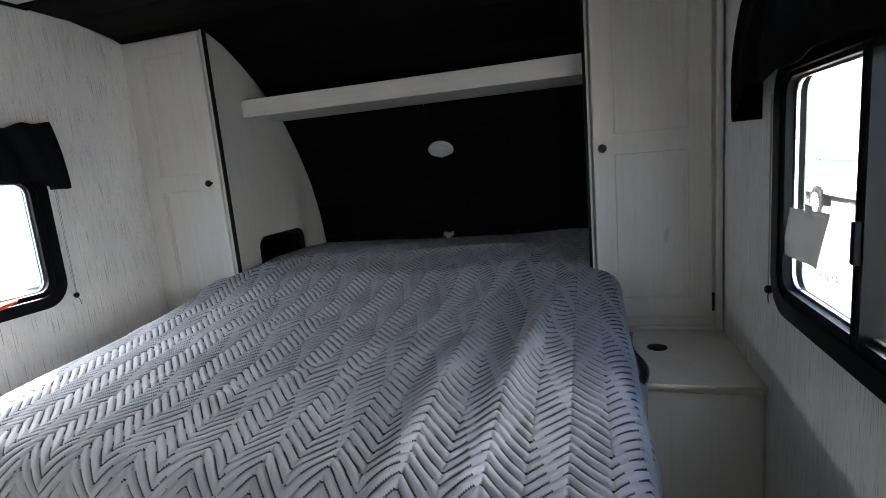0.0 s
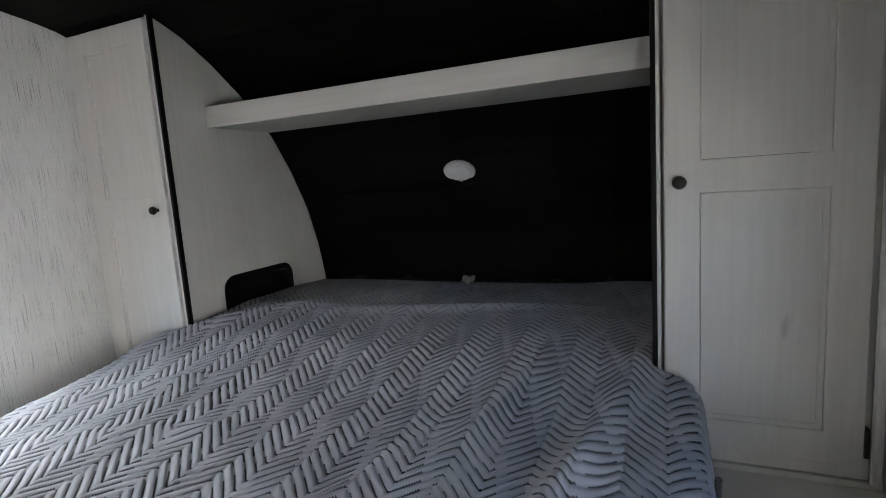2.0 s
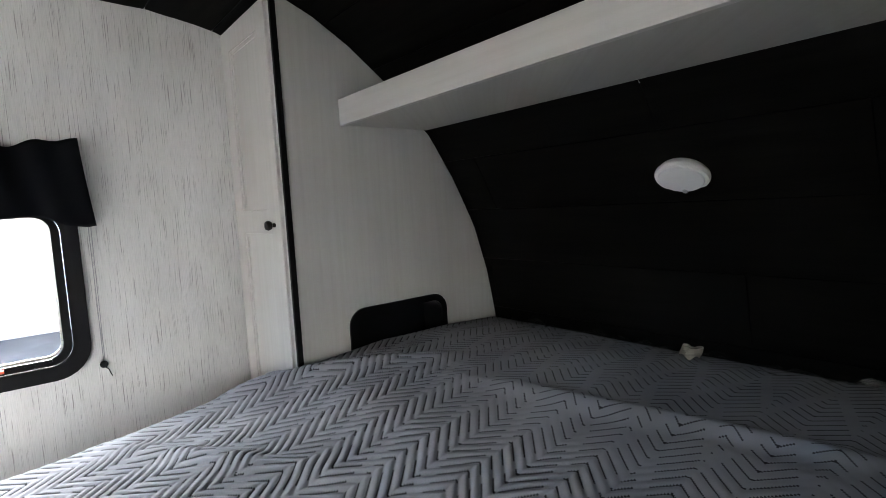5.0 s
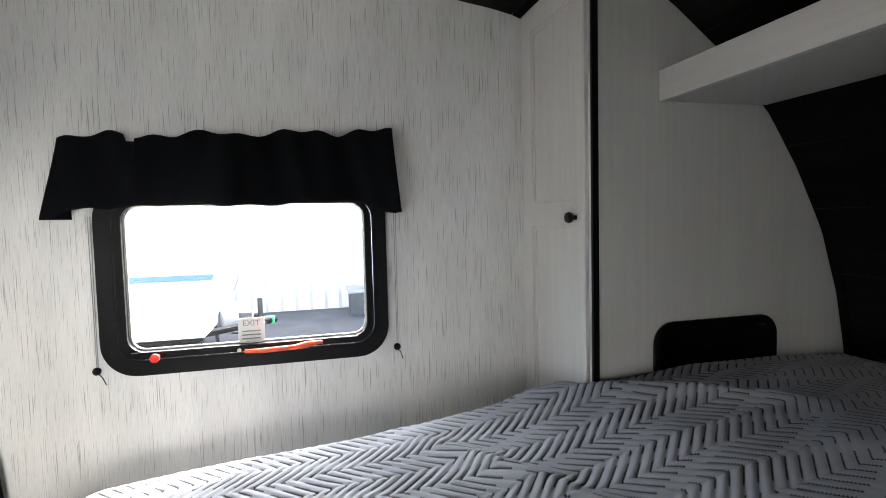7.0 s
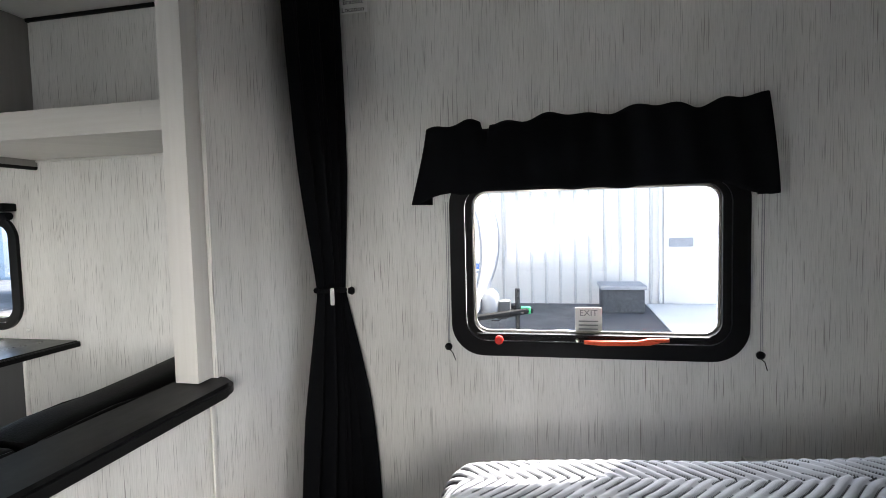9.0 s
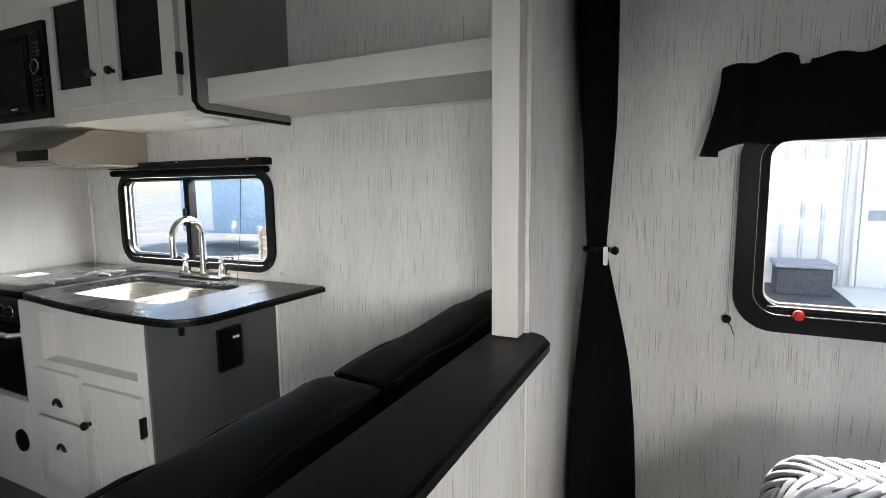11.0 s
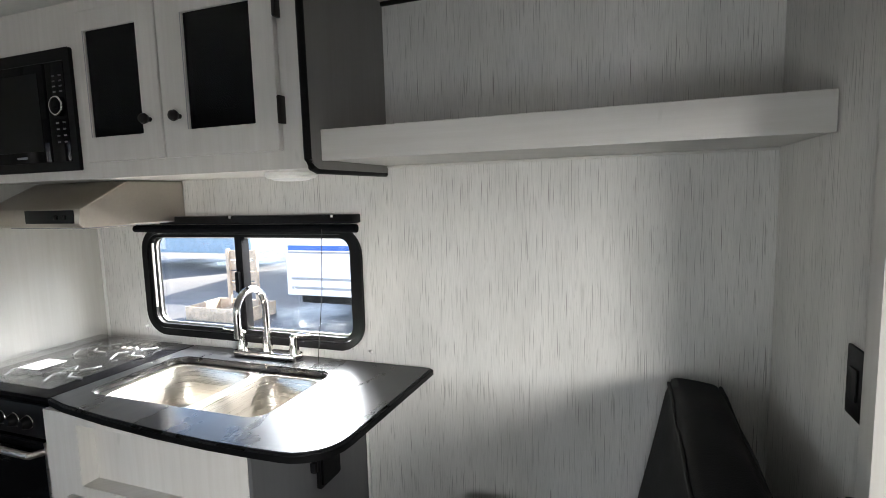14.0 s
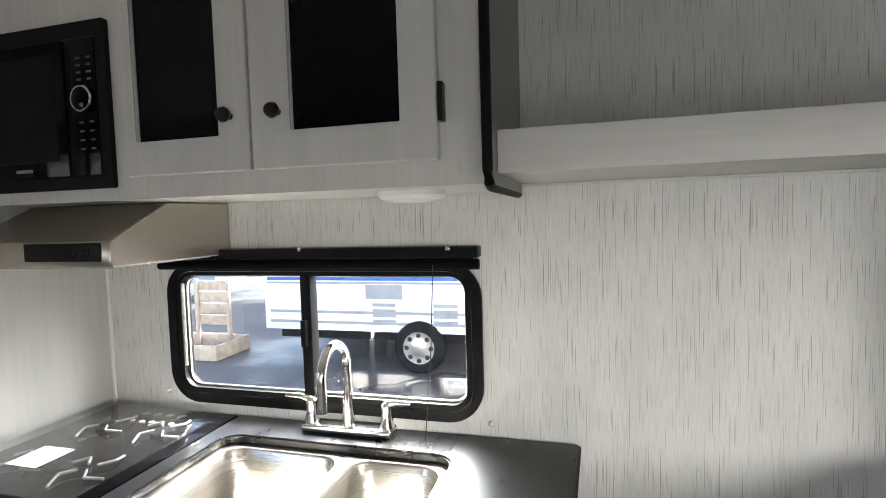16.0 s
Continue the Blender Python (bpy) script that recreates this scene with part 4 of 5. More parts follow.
part("label", cube(0.35, 0.45, -4.13, -4.03, 0.8535, 0.8542), PAPER_WHITE, lid, "white paper label")
for k in range(4):
    part("vent", turned(bmesh.new(), (0.06, -4.10 + 0.045 * k, 0.8295), (0, 0, 1), [(0, 0.014), (0.002, 0.014), (0.003, 0.010)], 16), CHROME, rg)
part("control_panel", cube(RF - 0.018, RF + 0.006, R0, R1, 0.692, 0.80, 0.006), BLACK, rg)
for k in range(6):
    kb = part("control_knob", turned(bmesh.new(), (RF + 0.006, R0 + 0.055 + 0.066 * k, 0.742), (1, 0, 0), [(0, 0.021), (0.012, 0.020), (0.022, 0.015), (0.026, 0.012)], 20), BLACK, rg)
    part("knob_ring", turned(bmesh.new(), (RF + 0.0062, R0 + 0.055 + 0.066 * k, 0.742), (1, 0, 0), [(0, 0.0235), (0.003, 0.0235), (0.005, 0.022)], 20), CHROME, kb)
od = part("oven_door", cube(RF - 0.018, RF + 0.008, R0, R1 - 0.001, 0.395, 0.685, 0.005), GLOSS, rg)
part("side_trim", cube(RF - 0.02, RF + 0.011, R1 - 0.032, R1 - 0.002, 0.396, 0.684, 0.003), STEEL, od, "stainless side strip")
part("oven_handle", tube(bmesh.new(), [(RF + 0.008, R0 + 0.04, 0.652), (RF + 0.042, R0 + 0.05, 0.655), (RF + 0.042, R1 - 0.05, 0.655), (RF + 0.008, R1 - 0.04, 0.652)], 0.011, 12), STEEL, od)
part("handle_wrap", sheet("handle_wrap", lambda u, v: (RF + 0.042 + 0.021 * math.cos(v * 6.283) + 0.006 * noise.noise(Vector((u * 20, v * 9, 1))), R0 + 0.06 + 0.27 * u, 0.65 + 0.024 * math.sin(v * 6.283) + 0.009 * noise.noise(Vector((u * 17, v * 8, 4)))), 50, 18), FILM, od, "crumpled clear plastic wrap", 20)
rb = thing("low_cabinet", (0.3, -4.02, 0), "white panel under the range with a round black vent", "cabinet", "kitchen base cabinets")
part("front_panel", cube(0.02, CF, R0, R1 + 0.002, 0.0, 0.386, 0.003), CAB, rb)
part("vent_plate", turned(bmesh.new(), (CF + 0.0005, -3.87, 0.215), (1, 0, 0), [(0, 0.047), (0.006, 0.046), (0.008, 0.036)], 28), BLACK, rb)
part("upright_strip", cube(CF + 0.0005, CF + 0.006, -4.17, -4.15, 0.01, 0.384, 0.002), CAB, rb)

for k in range(5):
    part("burner_mark", turned(bmesh.new(), (0.112, -4.10 + 0.036 * k, 0.8292), (0, 0, 1), [(0, 0.008), (0.002, 0.0075)], 16), PAPER_WHITE, rg, "small pale printed burner mark")

# overhead cabinet
OF, OZ0 = 0.400, 1.484
oc = thing("overhead_cabinet", (0.2, -3.58, OZ0), "whitewashed overhead cabinet with two black glass doors", "cabinet")
MW = (-4.255, -3.784, 1.518, 1.880)
part("face_frame", slab(bmesh.new(), [(KBACK + 0.002, OZ0), (-2.932, OZ0), (-2.932, TOP - 0.002), (KBACK + 0.002, TOP - 0.002)], [[(MW[0], MW[2]), (MW[1], MW[2]), (MW[1], MW[3]), (MW[0], MW[3])], [(-3.68, 1.56), (-3.05, 1.56), (-3.05, 1.93), (-3.68, 1.93)]], mx, OF - 0.018, OF), CAB, oc)
part("bottom", cube(0.002, OF - 0.0185, KBACK + 0.002, -2.932, OZ0 + 0.002, OZ0 + 0.014), CAB, oc)
part("top", cube(0.002, OF - 0.0185, KBACK + 0.002, -2.932, TOP - 0.02, TOP - 0.004), CAB, oc)
part("inner_back", cube(0.0025, 0.008, KBACK + 0.002, -2.932, OZ0 + 0.0145, TOP - 0.021), BLACK, oc)
# shade of this end is put into the panel's colour
part("end_panel", slab(bmesh.new(), [(0.002, OZ0 - 0.004), (0.400, OZ0 - 0.004), (0.420, OZ0 + 0.004), (0.430, OZ0 + 0.022), (0.432, TOP - 0.004), (0.002, TOP - 0.004)], [], my, -2.931, -2.913), SHADED_PANEL, oc, "greige end panel")
_edge = [(0.002, OZ0 - 0.006), (0.398, OZ0 - 0.006), (0.421, OZ0 + 0.001), (0.434, OZ0 + 0.020), (0.437, TOP - 0.006)]
part("edge_strip", tube(bmesh.new(), [(x, -2.922, z) for x, z in _edge], 0.010, 8), RUBBER, oc, "black rubber edge strip", 60)
for y0, y1, g0, g1, ky in ((-3.727, -3.414, -3.695, -3.488, -3.457), (-3.408, -3.016, -3.315, -3.089, -3.345)):
    fr = slab(bmesh.new(), [(y0, 1.532), (y1, 1.532), (y1, 1.975), (y0, 1.975)], [[(g0, 1.606), (g1, 1.606), (g1, 1.918), (g0, 1.918)]], mx, OF + 0.001, OF + 0.020)
    bmesh.ops.bevel(fr, geom=[e for e in fr.edges if len(e.link_faces) == 2 and e.calc_face_angle() > 1.2], offset=0.002, segments=1, affect="EDGES")
    d = part("door", fr, CAB, oc)
    part("door_glass", cube(OF + 0.006, OF + 0.012, g0 - 0.004, g1 + 0.004, 1.602, 1.922), GLOSS, d, "black glass insert")
    knob(d, (OF + 0.020, ky, 1.643), (1, 0, 0))
    part("rail_line", cube(OF + 0.020, OF + 0.0207, g0 - 0.004, g0 - 0.001, 1.606, 1.918), RV_GREY, d)
    if y1 > -3.1:
        for z in (1.635, 1.90):
            part("hinge", cube(OF + 0.002, OF + 0.026, y1 + 0.002, y1 + 0.013, z - 0.036, z + 0.036, 0.004), KNOB, d)
mwv = thing("microwave", (0.2, -3.99, MW[2]), "black built-in microwave oven with a chrome dial", "microwave")
part("body", cube(0.02, OF - 0.002, MW[0] + 0.004, MW[1] - 0.004, MW[2] + 0.003, MW[3] - 0.003), BLACK, mwv)
part("trim", ring(bmesh.new(), rrect(MW[0] - 0.006, MW[1] + 0.006, MW[2] - 0.006, MW[3] + 0.006, 0.004, 1), rrect(MW[0] + 0.022, MW[1] - 0.022, MW[2] + 0.022, MW[3] - 0.03, 0.004, 1), mx, OF - 0.001, OF + 0.012), BLACK, mwv)
md = part("door", cube(OF, OF + 0.016, MW[0] + 0.024, -3.898, MW[2] + 0.024, MW[3] - 0.032, 0.002), GLOSS, mwv)
part("window_pane", cube(OF + 0.016, OF + 0.0172, MW[0] + 0.05, -3.925, MW[2] + 0.06, MW[3] - 0.06), BLACK, md)
part("name_strip", cube(OF + 0.0162, OF + 0.0178, -4.06, -4.01, MW[2] + 0.038, MW[2] + 0.045), RV_GREY, md)
cp = part("control_panel", cube(OF, OF + 0.013, -3.896, MW[1] - 0.024, MW[2] + 0.024, MW[3] - 0.032, 0.002), GLOSS, mwv)
_b = bmesh.new()
tube(_b, [(OF + 0.022, -3.843 + 0.027 * math.cos(k * math.tau / 28), 1.713 + 0.027 * math.sin(k * math.tau / 28)) for k in range(29)], 0.0035, 8)
part("dial_ring", _b, CHROME, cp, "chrome dial ring")
part("dial", turned(bmesh.new(), (OF + 0.013, -3.843, 1.713), (1, 0, 0), [(0, 0.026), (0.012, 0.025), (0.015, 0.02)], 24), GLOSS, cp)
for k in range(4):
    for j in range(2):
        part("key_mark", cube(OF + 0.0132, OF + 0.0136, -3.862 + 0.03 * j, -3.849 + 0.03 * j, 1.60 + 0.02 * k, 1.605 + 0.02 * k), FAINT, cp)
        part("key_mark", cube(OF + 0.0132, OF + 0.0136, -3.862 + 0.03 * j, -3.849 + 0.03 * j, 1.755 + 0.016 * k, 1.760 + 0.016 * k), FAINT, cp)


def puck(at, label):
    t = thing("puck_light", at, label, "light")
    part("housing", turned(bmesh.new(), at, (0, 0, -1), [(0, 0.078), (0.010, 0.078), (0.018, 0.070), (0.019, 0.060)], 36), WHITE, t)
    part("diffuser", turned(bmesh.new(), Vector(at) - Vector((0, 0, 0.0192)), (0, 0, -1), [(0, 0.059), (0.004, 0.054), (0.007, 0.03)], 36), DIFF, t)


puck((0.21, -3.14, OZ0 + 0.0015), "round white puck light under the overhead cabinet")

# open shelf beyond the overhead cabinet
ks = thing("wall_shelf", (0.2, -2.36, 1.50), "long white open wall shelf over the sofa", "shelf")
part("fascia", cube(0.372, 0.390, -2.911, -1.804, 1.502, 1.581, 0.002), CAB_H, ks)
part("bottom", cube(0.002, 0.3715, -2.911, -1.804, 1.504, 1.516), CAB, ks)
part("wall_trim", cube(0.002, 0.012, -2.911, -1.804, 1.496, 1.5035, 0.002), CAB, ks)

# range hood
hd = thing("range_hood", (0.2, -4.0, 1.33), "stainless steel range hood under the overhead cabinet", "range hood")
_p = [(0.002, 1.33), (0.405, 1.33), (0.415, 1.345), (0.412, 1.392), (0.235, OZ0 - 0.001), (0.002, OZ0 - 0.001)]
_b = slab(bmesh.new(), _p, [], my, KBACK + 0.006, -3.80)
bmesh.ops.bevel(_b, geom=[e for e in _b.edges if len(e.link_faces) == 2 and e.calc_face_angle() > 0.4], offset=0.003, segments=1, affect="EDGES")
part("shell", _b, HOOD, hd)
sp = part("switch_panel", cube(0.413, 0.4165, -4.06, -3.825, 1.345, 1.388, 0.002), BLACK, hd)
for y in (-3.915, -3.875):
    part("rocker", cube(0.4165, 0.420, y, y + 0.018, 1.358, 1.372, 0.002), GLOSS, sp)
flt = part("filter", cube(0.05, 0.38, -4.20, -3.83, 1.3255, 1.3295), RV_GREY, hd)
for k in range(9):
    part("louver", cube(0.07 + 0.034 * k, 0.085 + 0.034 * k, -4.17, -3.86, 1.3225, 1.3253), STEEL, flt)

# blind over the kitchen window
bl = thing("roller_blind", (0.03, -3.53, 1.29), "black rolled-up blind over the sink window", "blind")
part("head_rail", cube(0.002, 0.056, -4.035, -3.022, 1.318, 1.348, 0.005), BLACK, bl)
part("roll", tube(bmesh.new(), [(0.03, -4.04, 1.300), (0.03, -3.024, 1.300)], 0.0145, 14), CURTAIN, bl)
for y in (-3.95, -3.53, -3.10):
    part("clip", cube(0.05, 0.06, y - 0.006, y + 0.006, 1.338, 1.352, 0.002), CHROME, bl)
part("pull_cord", tube(bmesh.new(), [(0.062, -3.14, 1.30), (0.066, -3.15, 1.08), (0.085, -3.165, 0.86), (0.088, -3.166, 0.80)], 0.0013, 6), INK, bl)
part("cord_tassel", turned(bmesh.new(), (0.088, -3.166, 0.80), (0, 0, -1), [(0, 0.002), (0.01, 0.005), (0.03, 0.006), (0.036, 0.003)], 12), BLACK, bl)
for y, z in ((-3.005, 0.865), (-4.06, 0.89)):
    solo("wall_clip", turned(bmesh.new(), (0.0005, y, z), (1, 0, 0), [(0, 0.008), (0.006, 0.008), (0.012, 0.004)], 14), WHITE, "small white cord clip on the wall", "clip")

# refrigerator and its tall surround
fc = thing("fridge_surround", (0.3, -4.6, 0), "tall whitewashed cabinet around the refrigerator", "cabinet")
part("side_panel", cube(0.002, 0.632, KBACK - 0.018, KBACK, 0.0, TOP - 0.003, 0.002), PANEL, fc)
part("front_stile", cube(0.615, 0.64, KBACK - 0.065, KBACK - 0.0185, 0.40, TOP - 0.003, 0.004), CAB, fc)
part("top_panel", cube(0.60, 0.64, -4.95, KBACK - 0.066, 1.80, TOP - 0.003, 0.003), CAB, fc)
part("base", cube(0.02, 0.62, -4.95, KBACK - 0.019, 0.0, 0.46, 0.003), CAB, fc)
bd = panel_door(fc, -4.90, -4.36, 0.07, 0.44, mx, 0.621, 1, (), 0.06)
knob(bd, (0.641, -4.40, 0.33), (1, 0, 0))
part("back_trim", cube(0.003, 0.013, KBACK + 0.0005, KBACK + 0.010, 0.832, OZ0 - 0.002, 0.003), WHITE, fc)
fg = thing("refrigerator", (0.3, -4.62, 0.465), "tall black refrigerator with a slim bright edge", "refrigerator")
part("body", cube(0.02, 0.60, -4.945, KBACK - 0.067, 0.463, 1.795), BLACK, fg)
for z0, z1 in ((0.47, 1.30), (1.31, 1.79)):
    d = part("door", cube(0.602, 0.66, -4.94, KBACK - 0.075, z0, z1, 0.012, 3), GLOSS, fg)
    part("door_edge", cube(0.64, 0.668, KBACK - 0.0745, KBACK - 0.068, z0 + 0.01, z1 - 0.01, 0.002), STEEL, d)
part("badge", cube(0.6605, 0.663, -4.52, -4.48, 1.52, 1.545), WHITE, fg)
lb = thing("warning_label", (0.52, KBACK, 1.12), "long white warning label with red and black print", "label")
part("paper", cube(0.488, 0.558, KBACK + 0.0004, KBACK + 0.0012, 1.12, 1.375), PAPER_WHITE, lb)
for k in range(22):
    red = k in (0, 9, 17)
    z = 1.366 - 0.011 * k
    part("heading_bar" if red else "print_line", cube(0.492, 0.554 if red else 0.55 - 0.012 * ((k * 7) % 3), KBACK + 0.0012, KBACK + 0.0018, z - (0.006 if red else 0.003), z), INK_RED if red else RV_GREY, lb)

# roof vent
rv = thing("ceiling_vent", (1.05, -5.1, TOP - 0.02), "round white ceiling vent with a slotted grille", "vent")
part("ring_plate", turned(bmesh.new(), (1.05, -5.1, TOP - 0.001), (0, 0, -1), [(0, 0.12), (0.01, 0.12), (0.02, 0.10), (0.021, 0.085)], 36), WHITE, rv)
for k in range(-3, 4):
    h = math.sqrt(max(0.078 ** 2 - (0.022 * k) ** 2, 0.0004))
    part("slat", cube(1.05 - h, 1.05 + h, -5.1 + 0.022 * k - 0.005, -5.1 + 0.022 * k + 0.005, TOP - 0.028, TOP - 0.022), RV_GREY, rv)

# ---------- sofa ----------
sofa = thing("sofa", (0.72, -2.25, 0), "black leatherette sofa backed against the partition", "sofa")
part("base", cube(0.03, 1.38, -2.62, -1.86, 0.02, 0.30, 0.01), LEATHER, sofa)


def cushion(x0, x1, y0, y1, z0, z1, lean, soft):
    """A puffed cushion with rounded edges; lean shifts its top."""
    b = cube(x0, x1, y0, y1, z0, z1)
    bmesh.ops.subdivide_edges(b, edges=b.edges, cuts=9, use_grid_fill=True)
    c = Vector(((x0 + x1) / 2, (y0 + y1) / 2, (z0 + z1) / 2))
    hx, hy, hz = (x1 - x0) / 2, (y1 - y0) / 2, (z1 - z0) / 2
    for v in b.verts:
        p = Vector(((v.co.x - c.x) / hx, (v.co.y - c.y) / hy, (v.co.z - c.z) / hz))
        inner = Vector([max(-1 + soft / h, min(1 - soft / h, q)) if h > soft else 0 for q, h in zip(p, (hx, hy, hz))])
        dv = Vector([(q - i) * h for q, i, h in zip(p, inner, (hx, hy, hz))])
        if dv.length > 1e-6:
            dv = dv.normalized() * min(dv.length, soft)
        q = Vector([i * h for i, h in zip(inner, (hx, hy, hz))]) + dv
        q.z += 0.012 * (1 - p.x ** 2) * (1 - p.y ** 2) * (1 if p.z > 0 else 0)
        q += Vector((0, 1, 0)) * lean * (p.z + 1) / 2
        q += Vector((0, 0, 1)) * 0.012 * noise.noise(Vector((v.co.x * 9, v.co.y * 7, v.co.z * 5)))
        v.co = c + q
    return b


for x0, x1 in ((0.04, 0.885), (0.89, 1.375)):
    part("back_cushion", cushion(x0, x1, -2.17, -2.03, 0.36, 0.885, 0.11, 0.028), LEATHER, sofa, "", 60)
    for y in (-2.055, -1.928):
        part("piping", tube(bmesh.new(), [(x0 + 0.02 + (x1 - x0 - 0.04) * k / 10, y, 0.874 + 0.004 * math.sin(k * 1.7)) for k in range(11)], 0.005, 8), RUBBER, sofa)
    part("seat_cushion", cushion(x0, x1, -2.66, -2.12, 0.29, 0.435, 0.0, 0.035), LEATHER, sofa, "", 60)
part("back_shell", cube(0.03, 1.38, -1.955, -1.862, 0.25, 0.62, 0.03, 3), LEATHER, sofa)

# ---------- paper on the bedside window ----------
pw = thing("paper_sheet", (W + 0.01, -0.83, 0.99), "white paper sheet hanging against the window glass", "paper")
thick(part("sheet_paper", sheet("sheet_paper", lambda u, v: (W - 0.004 + 0.010 * math.sin(u * 2.2) * v - 0.012 * v * u, -0.655 - 0.22 * u + 0.05 * v, 1.082 - 0.125 * v + 0.010 * u), 12, 10), PAPER_WHITE, pw), 0.0008)
part("tape", cube(W - 0.006, W - 0.004, -0.79, -0.75, 1.07, 1.10), WHITE, pw)
_wt = thing("window_lettering", (W + 0.02, -0.86, 0.96), "grey weight figures lettered on the outside of the glass", "lettering")
writing("4,936 Lbs", 0.034, Matrix.Translation((W + 0.0285, -0.775, 0.930)) @ pose(0, 0, 0, 90, 0, 90), RV_GREY, _wt)


# ---------- outside ----------
GZ = -0.72
structure("ground", cube(-400, 400, -400, 400, GZ - 0.2, GZ), ASPHALT, "patchy grey asphalt yard")

bld = thing("metal_building", (-10.2, 2, GZ), "white ribbed steel building with small door windows", "building")
part("wall", cube(-14, -10.2, -9, 22, GZ, 3.4), SIDING, bld)
part("roof", slab(bmesh.new(), [(-14.4, 3.4), (-9.8, 3.4), (-9.8, 3.55), (-14.4, 4.4)], [], my, -9.3, 22.3), RV_GREY, bld)
_rib = None
for k in range(34):
    y = -8.8 + 0.32 * k
    if y > 1.25:
        break
    if _rib is None:
        _rib = part("rib", cube(-10.2, -10.16, y - 0.03, y + 0.03, GZ, 3.35, 0.012, 1), RIB_SHADE, bld)
    else:
        o = _rib.copy()
        scene.collection.objects.link(o)
        o.location.y = 0.32 * k
for y in (1.37, 6.6):
    gd = part("garage_door", cube(-10.2, -10.14, y, y + 4.2, GZ, 2.7, 0.01), SIDING, bld)
    for j in range(4):
        gw = part("window", cube(-10.14, -10.11, y + 0.10 + 0.97 * j, y + 0.59 + 0.97 * j, 0.54, 0.73, 0.01), RV_GREY, gd)
        part("sill", cube(-10.14, -10.10, y + 0.08 + 0.97 * j, y + 0.61 + 0.97 * j, 0.52, 0.54), SIDING, gw)
part("downpipe", tube(bmesh.new(), [(-10.12, 1.30, 3.35), (-10.12, 1.30, GZ + 0.05)], 0.04, 10), SIDING, bld)

pb = thing("stone_planter_box", (-9.3, 0.1, GZ), "grey cast-stone planter box with a lid", "planter")
part("body", cube(-9.75, -9.05, -0.01, 0.80, GZ, -0.245, 0.03), STONEBOX, pb)
part("lid", cube(-9.8, -9.0, -0.05, 0.84, -0.2445, -0.165, 0.02), RV_GREY, pb)

slabp = solo("concrete_pad", slab(bmesh.new(), [(-10.1, 1.0), (-6.3, 0.9), (-5.2, 2.2), (-6.0, 6.0), (-10.1, 6.0)], [], mz, GZ + 0.001, GZ + 0.02), SIDING, "pale concrete pad before the building", "pavement", kind="structure")


def camper(name, x0, x1, y0, y1, z1, nose, face, label, wheels):
    """A white travel trailer; nose: which end is rounded; face: the side with details, as +1 or -1 along x."""
    t = thing(name, ((x0 + x1) / 2, (y0 + y1) / 2, GZ), label, "camper", "parked campers")
    prof = []
    zb = GZ + 0.55
    zc, hi = 0.83, z1 - 0.83
    for i in range(25):
        a = radians(90 - 9 * i * 0.57)
        z = zc + hi * math.sin(a)
        if z < zb:
            break
        prof.append((y1 - 0.9 * (1 - math.cos(a)), z))
    prof += [(prof[-1][0] - 0.02, zb), (y0, zb), (y0, z1 - 0.1), (y0 + 0.1, z1)]
    if nose < 0:
        prof = [(y0 + y1 - a, b) for a, b in prof]
    part("body", slab(bmesh.new(), prof, [], mx, x0, x1), RV_WHITE, t)
    for x in (x0, x1):
        part("corner_trim", tube(bmesh.new(), [(x, a, b) for a, b in prof[:len(prof) - 4]], 0.022, 6), RV_GREY, t)
    fx = x1 if face > 0 else x0
    o = 0.006 * face

    def strip(nm, a0, a1, b0, b1, m, k=1.0):
        return part(nm, cube(min(fx + o * 0.2, fx + o * k), max(fx + o * 0.2, fx + o * k), a0, a1, b0, b1), m, t)

    strip("stripe", y0 + 0.05, y1 - 0.03, 0.56, 0.64, RV_BLUE)
    strip("stripe", y0 + 0.05, y1 - 0.03, 0.51, 0.54, RV_GREY)
    for k in range(5):
        strip("skirt_rib", y0 + 0.1, y1 - 0.45, zb + 0.03 + 0.075 * k, zb + 0.065 + 0.075 * k, RV_GREY if k % 2 else RV_WHITE, 4)
    for yc in wheels:
        w = part("wheel", turned(bmesh.new(), (fx - 0.12 * face, yc, GZ + 0.36), (face, 0, 0), [(0, 0.33), (0.03, 0.36), (0.17, 0.36), (0.2, 0.32), (0.2, 0.24)], 36), TYRE, t)
        part("rim", turned(bmesh.new(), (fx + 0.07 * face, yc, GZ + 0.36), (face, 0, 0), [(0, 0.23), (0.02, 0.22), (0.012, 0.15), (0.03, 0.08), (0.035, 0.03)], 28), STEEL, w)
        for k in range(8):
            a = k * math.tau / 8
            part("rim_hole", turned(bmesh.new(), (fx + 0.088 * face, yc + 0.175 * math.cos(a), GZ + 0.36 + 0.175 * math.sin(a)), (face, 0, 0), [(0, 0.035), (0.004, 0.03)], 10), INK, w)
    part("chassis", cube(x0 + 0.1, x1 - 0.1, y0 + 0.2, y1 - 0.3, zb - 0.14, zb - 0.001), TYRE, t)
    return t, strip


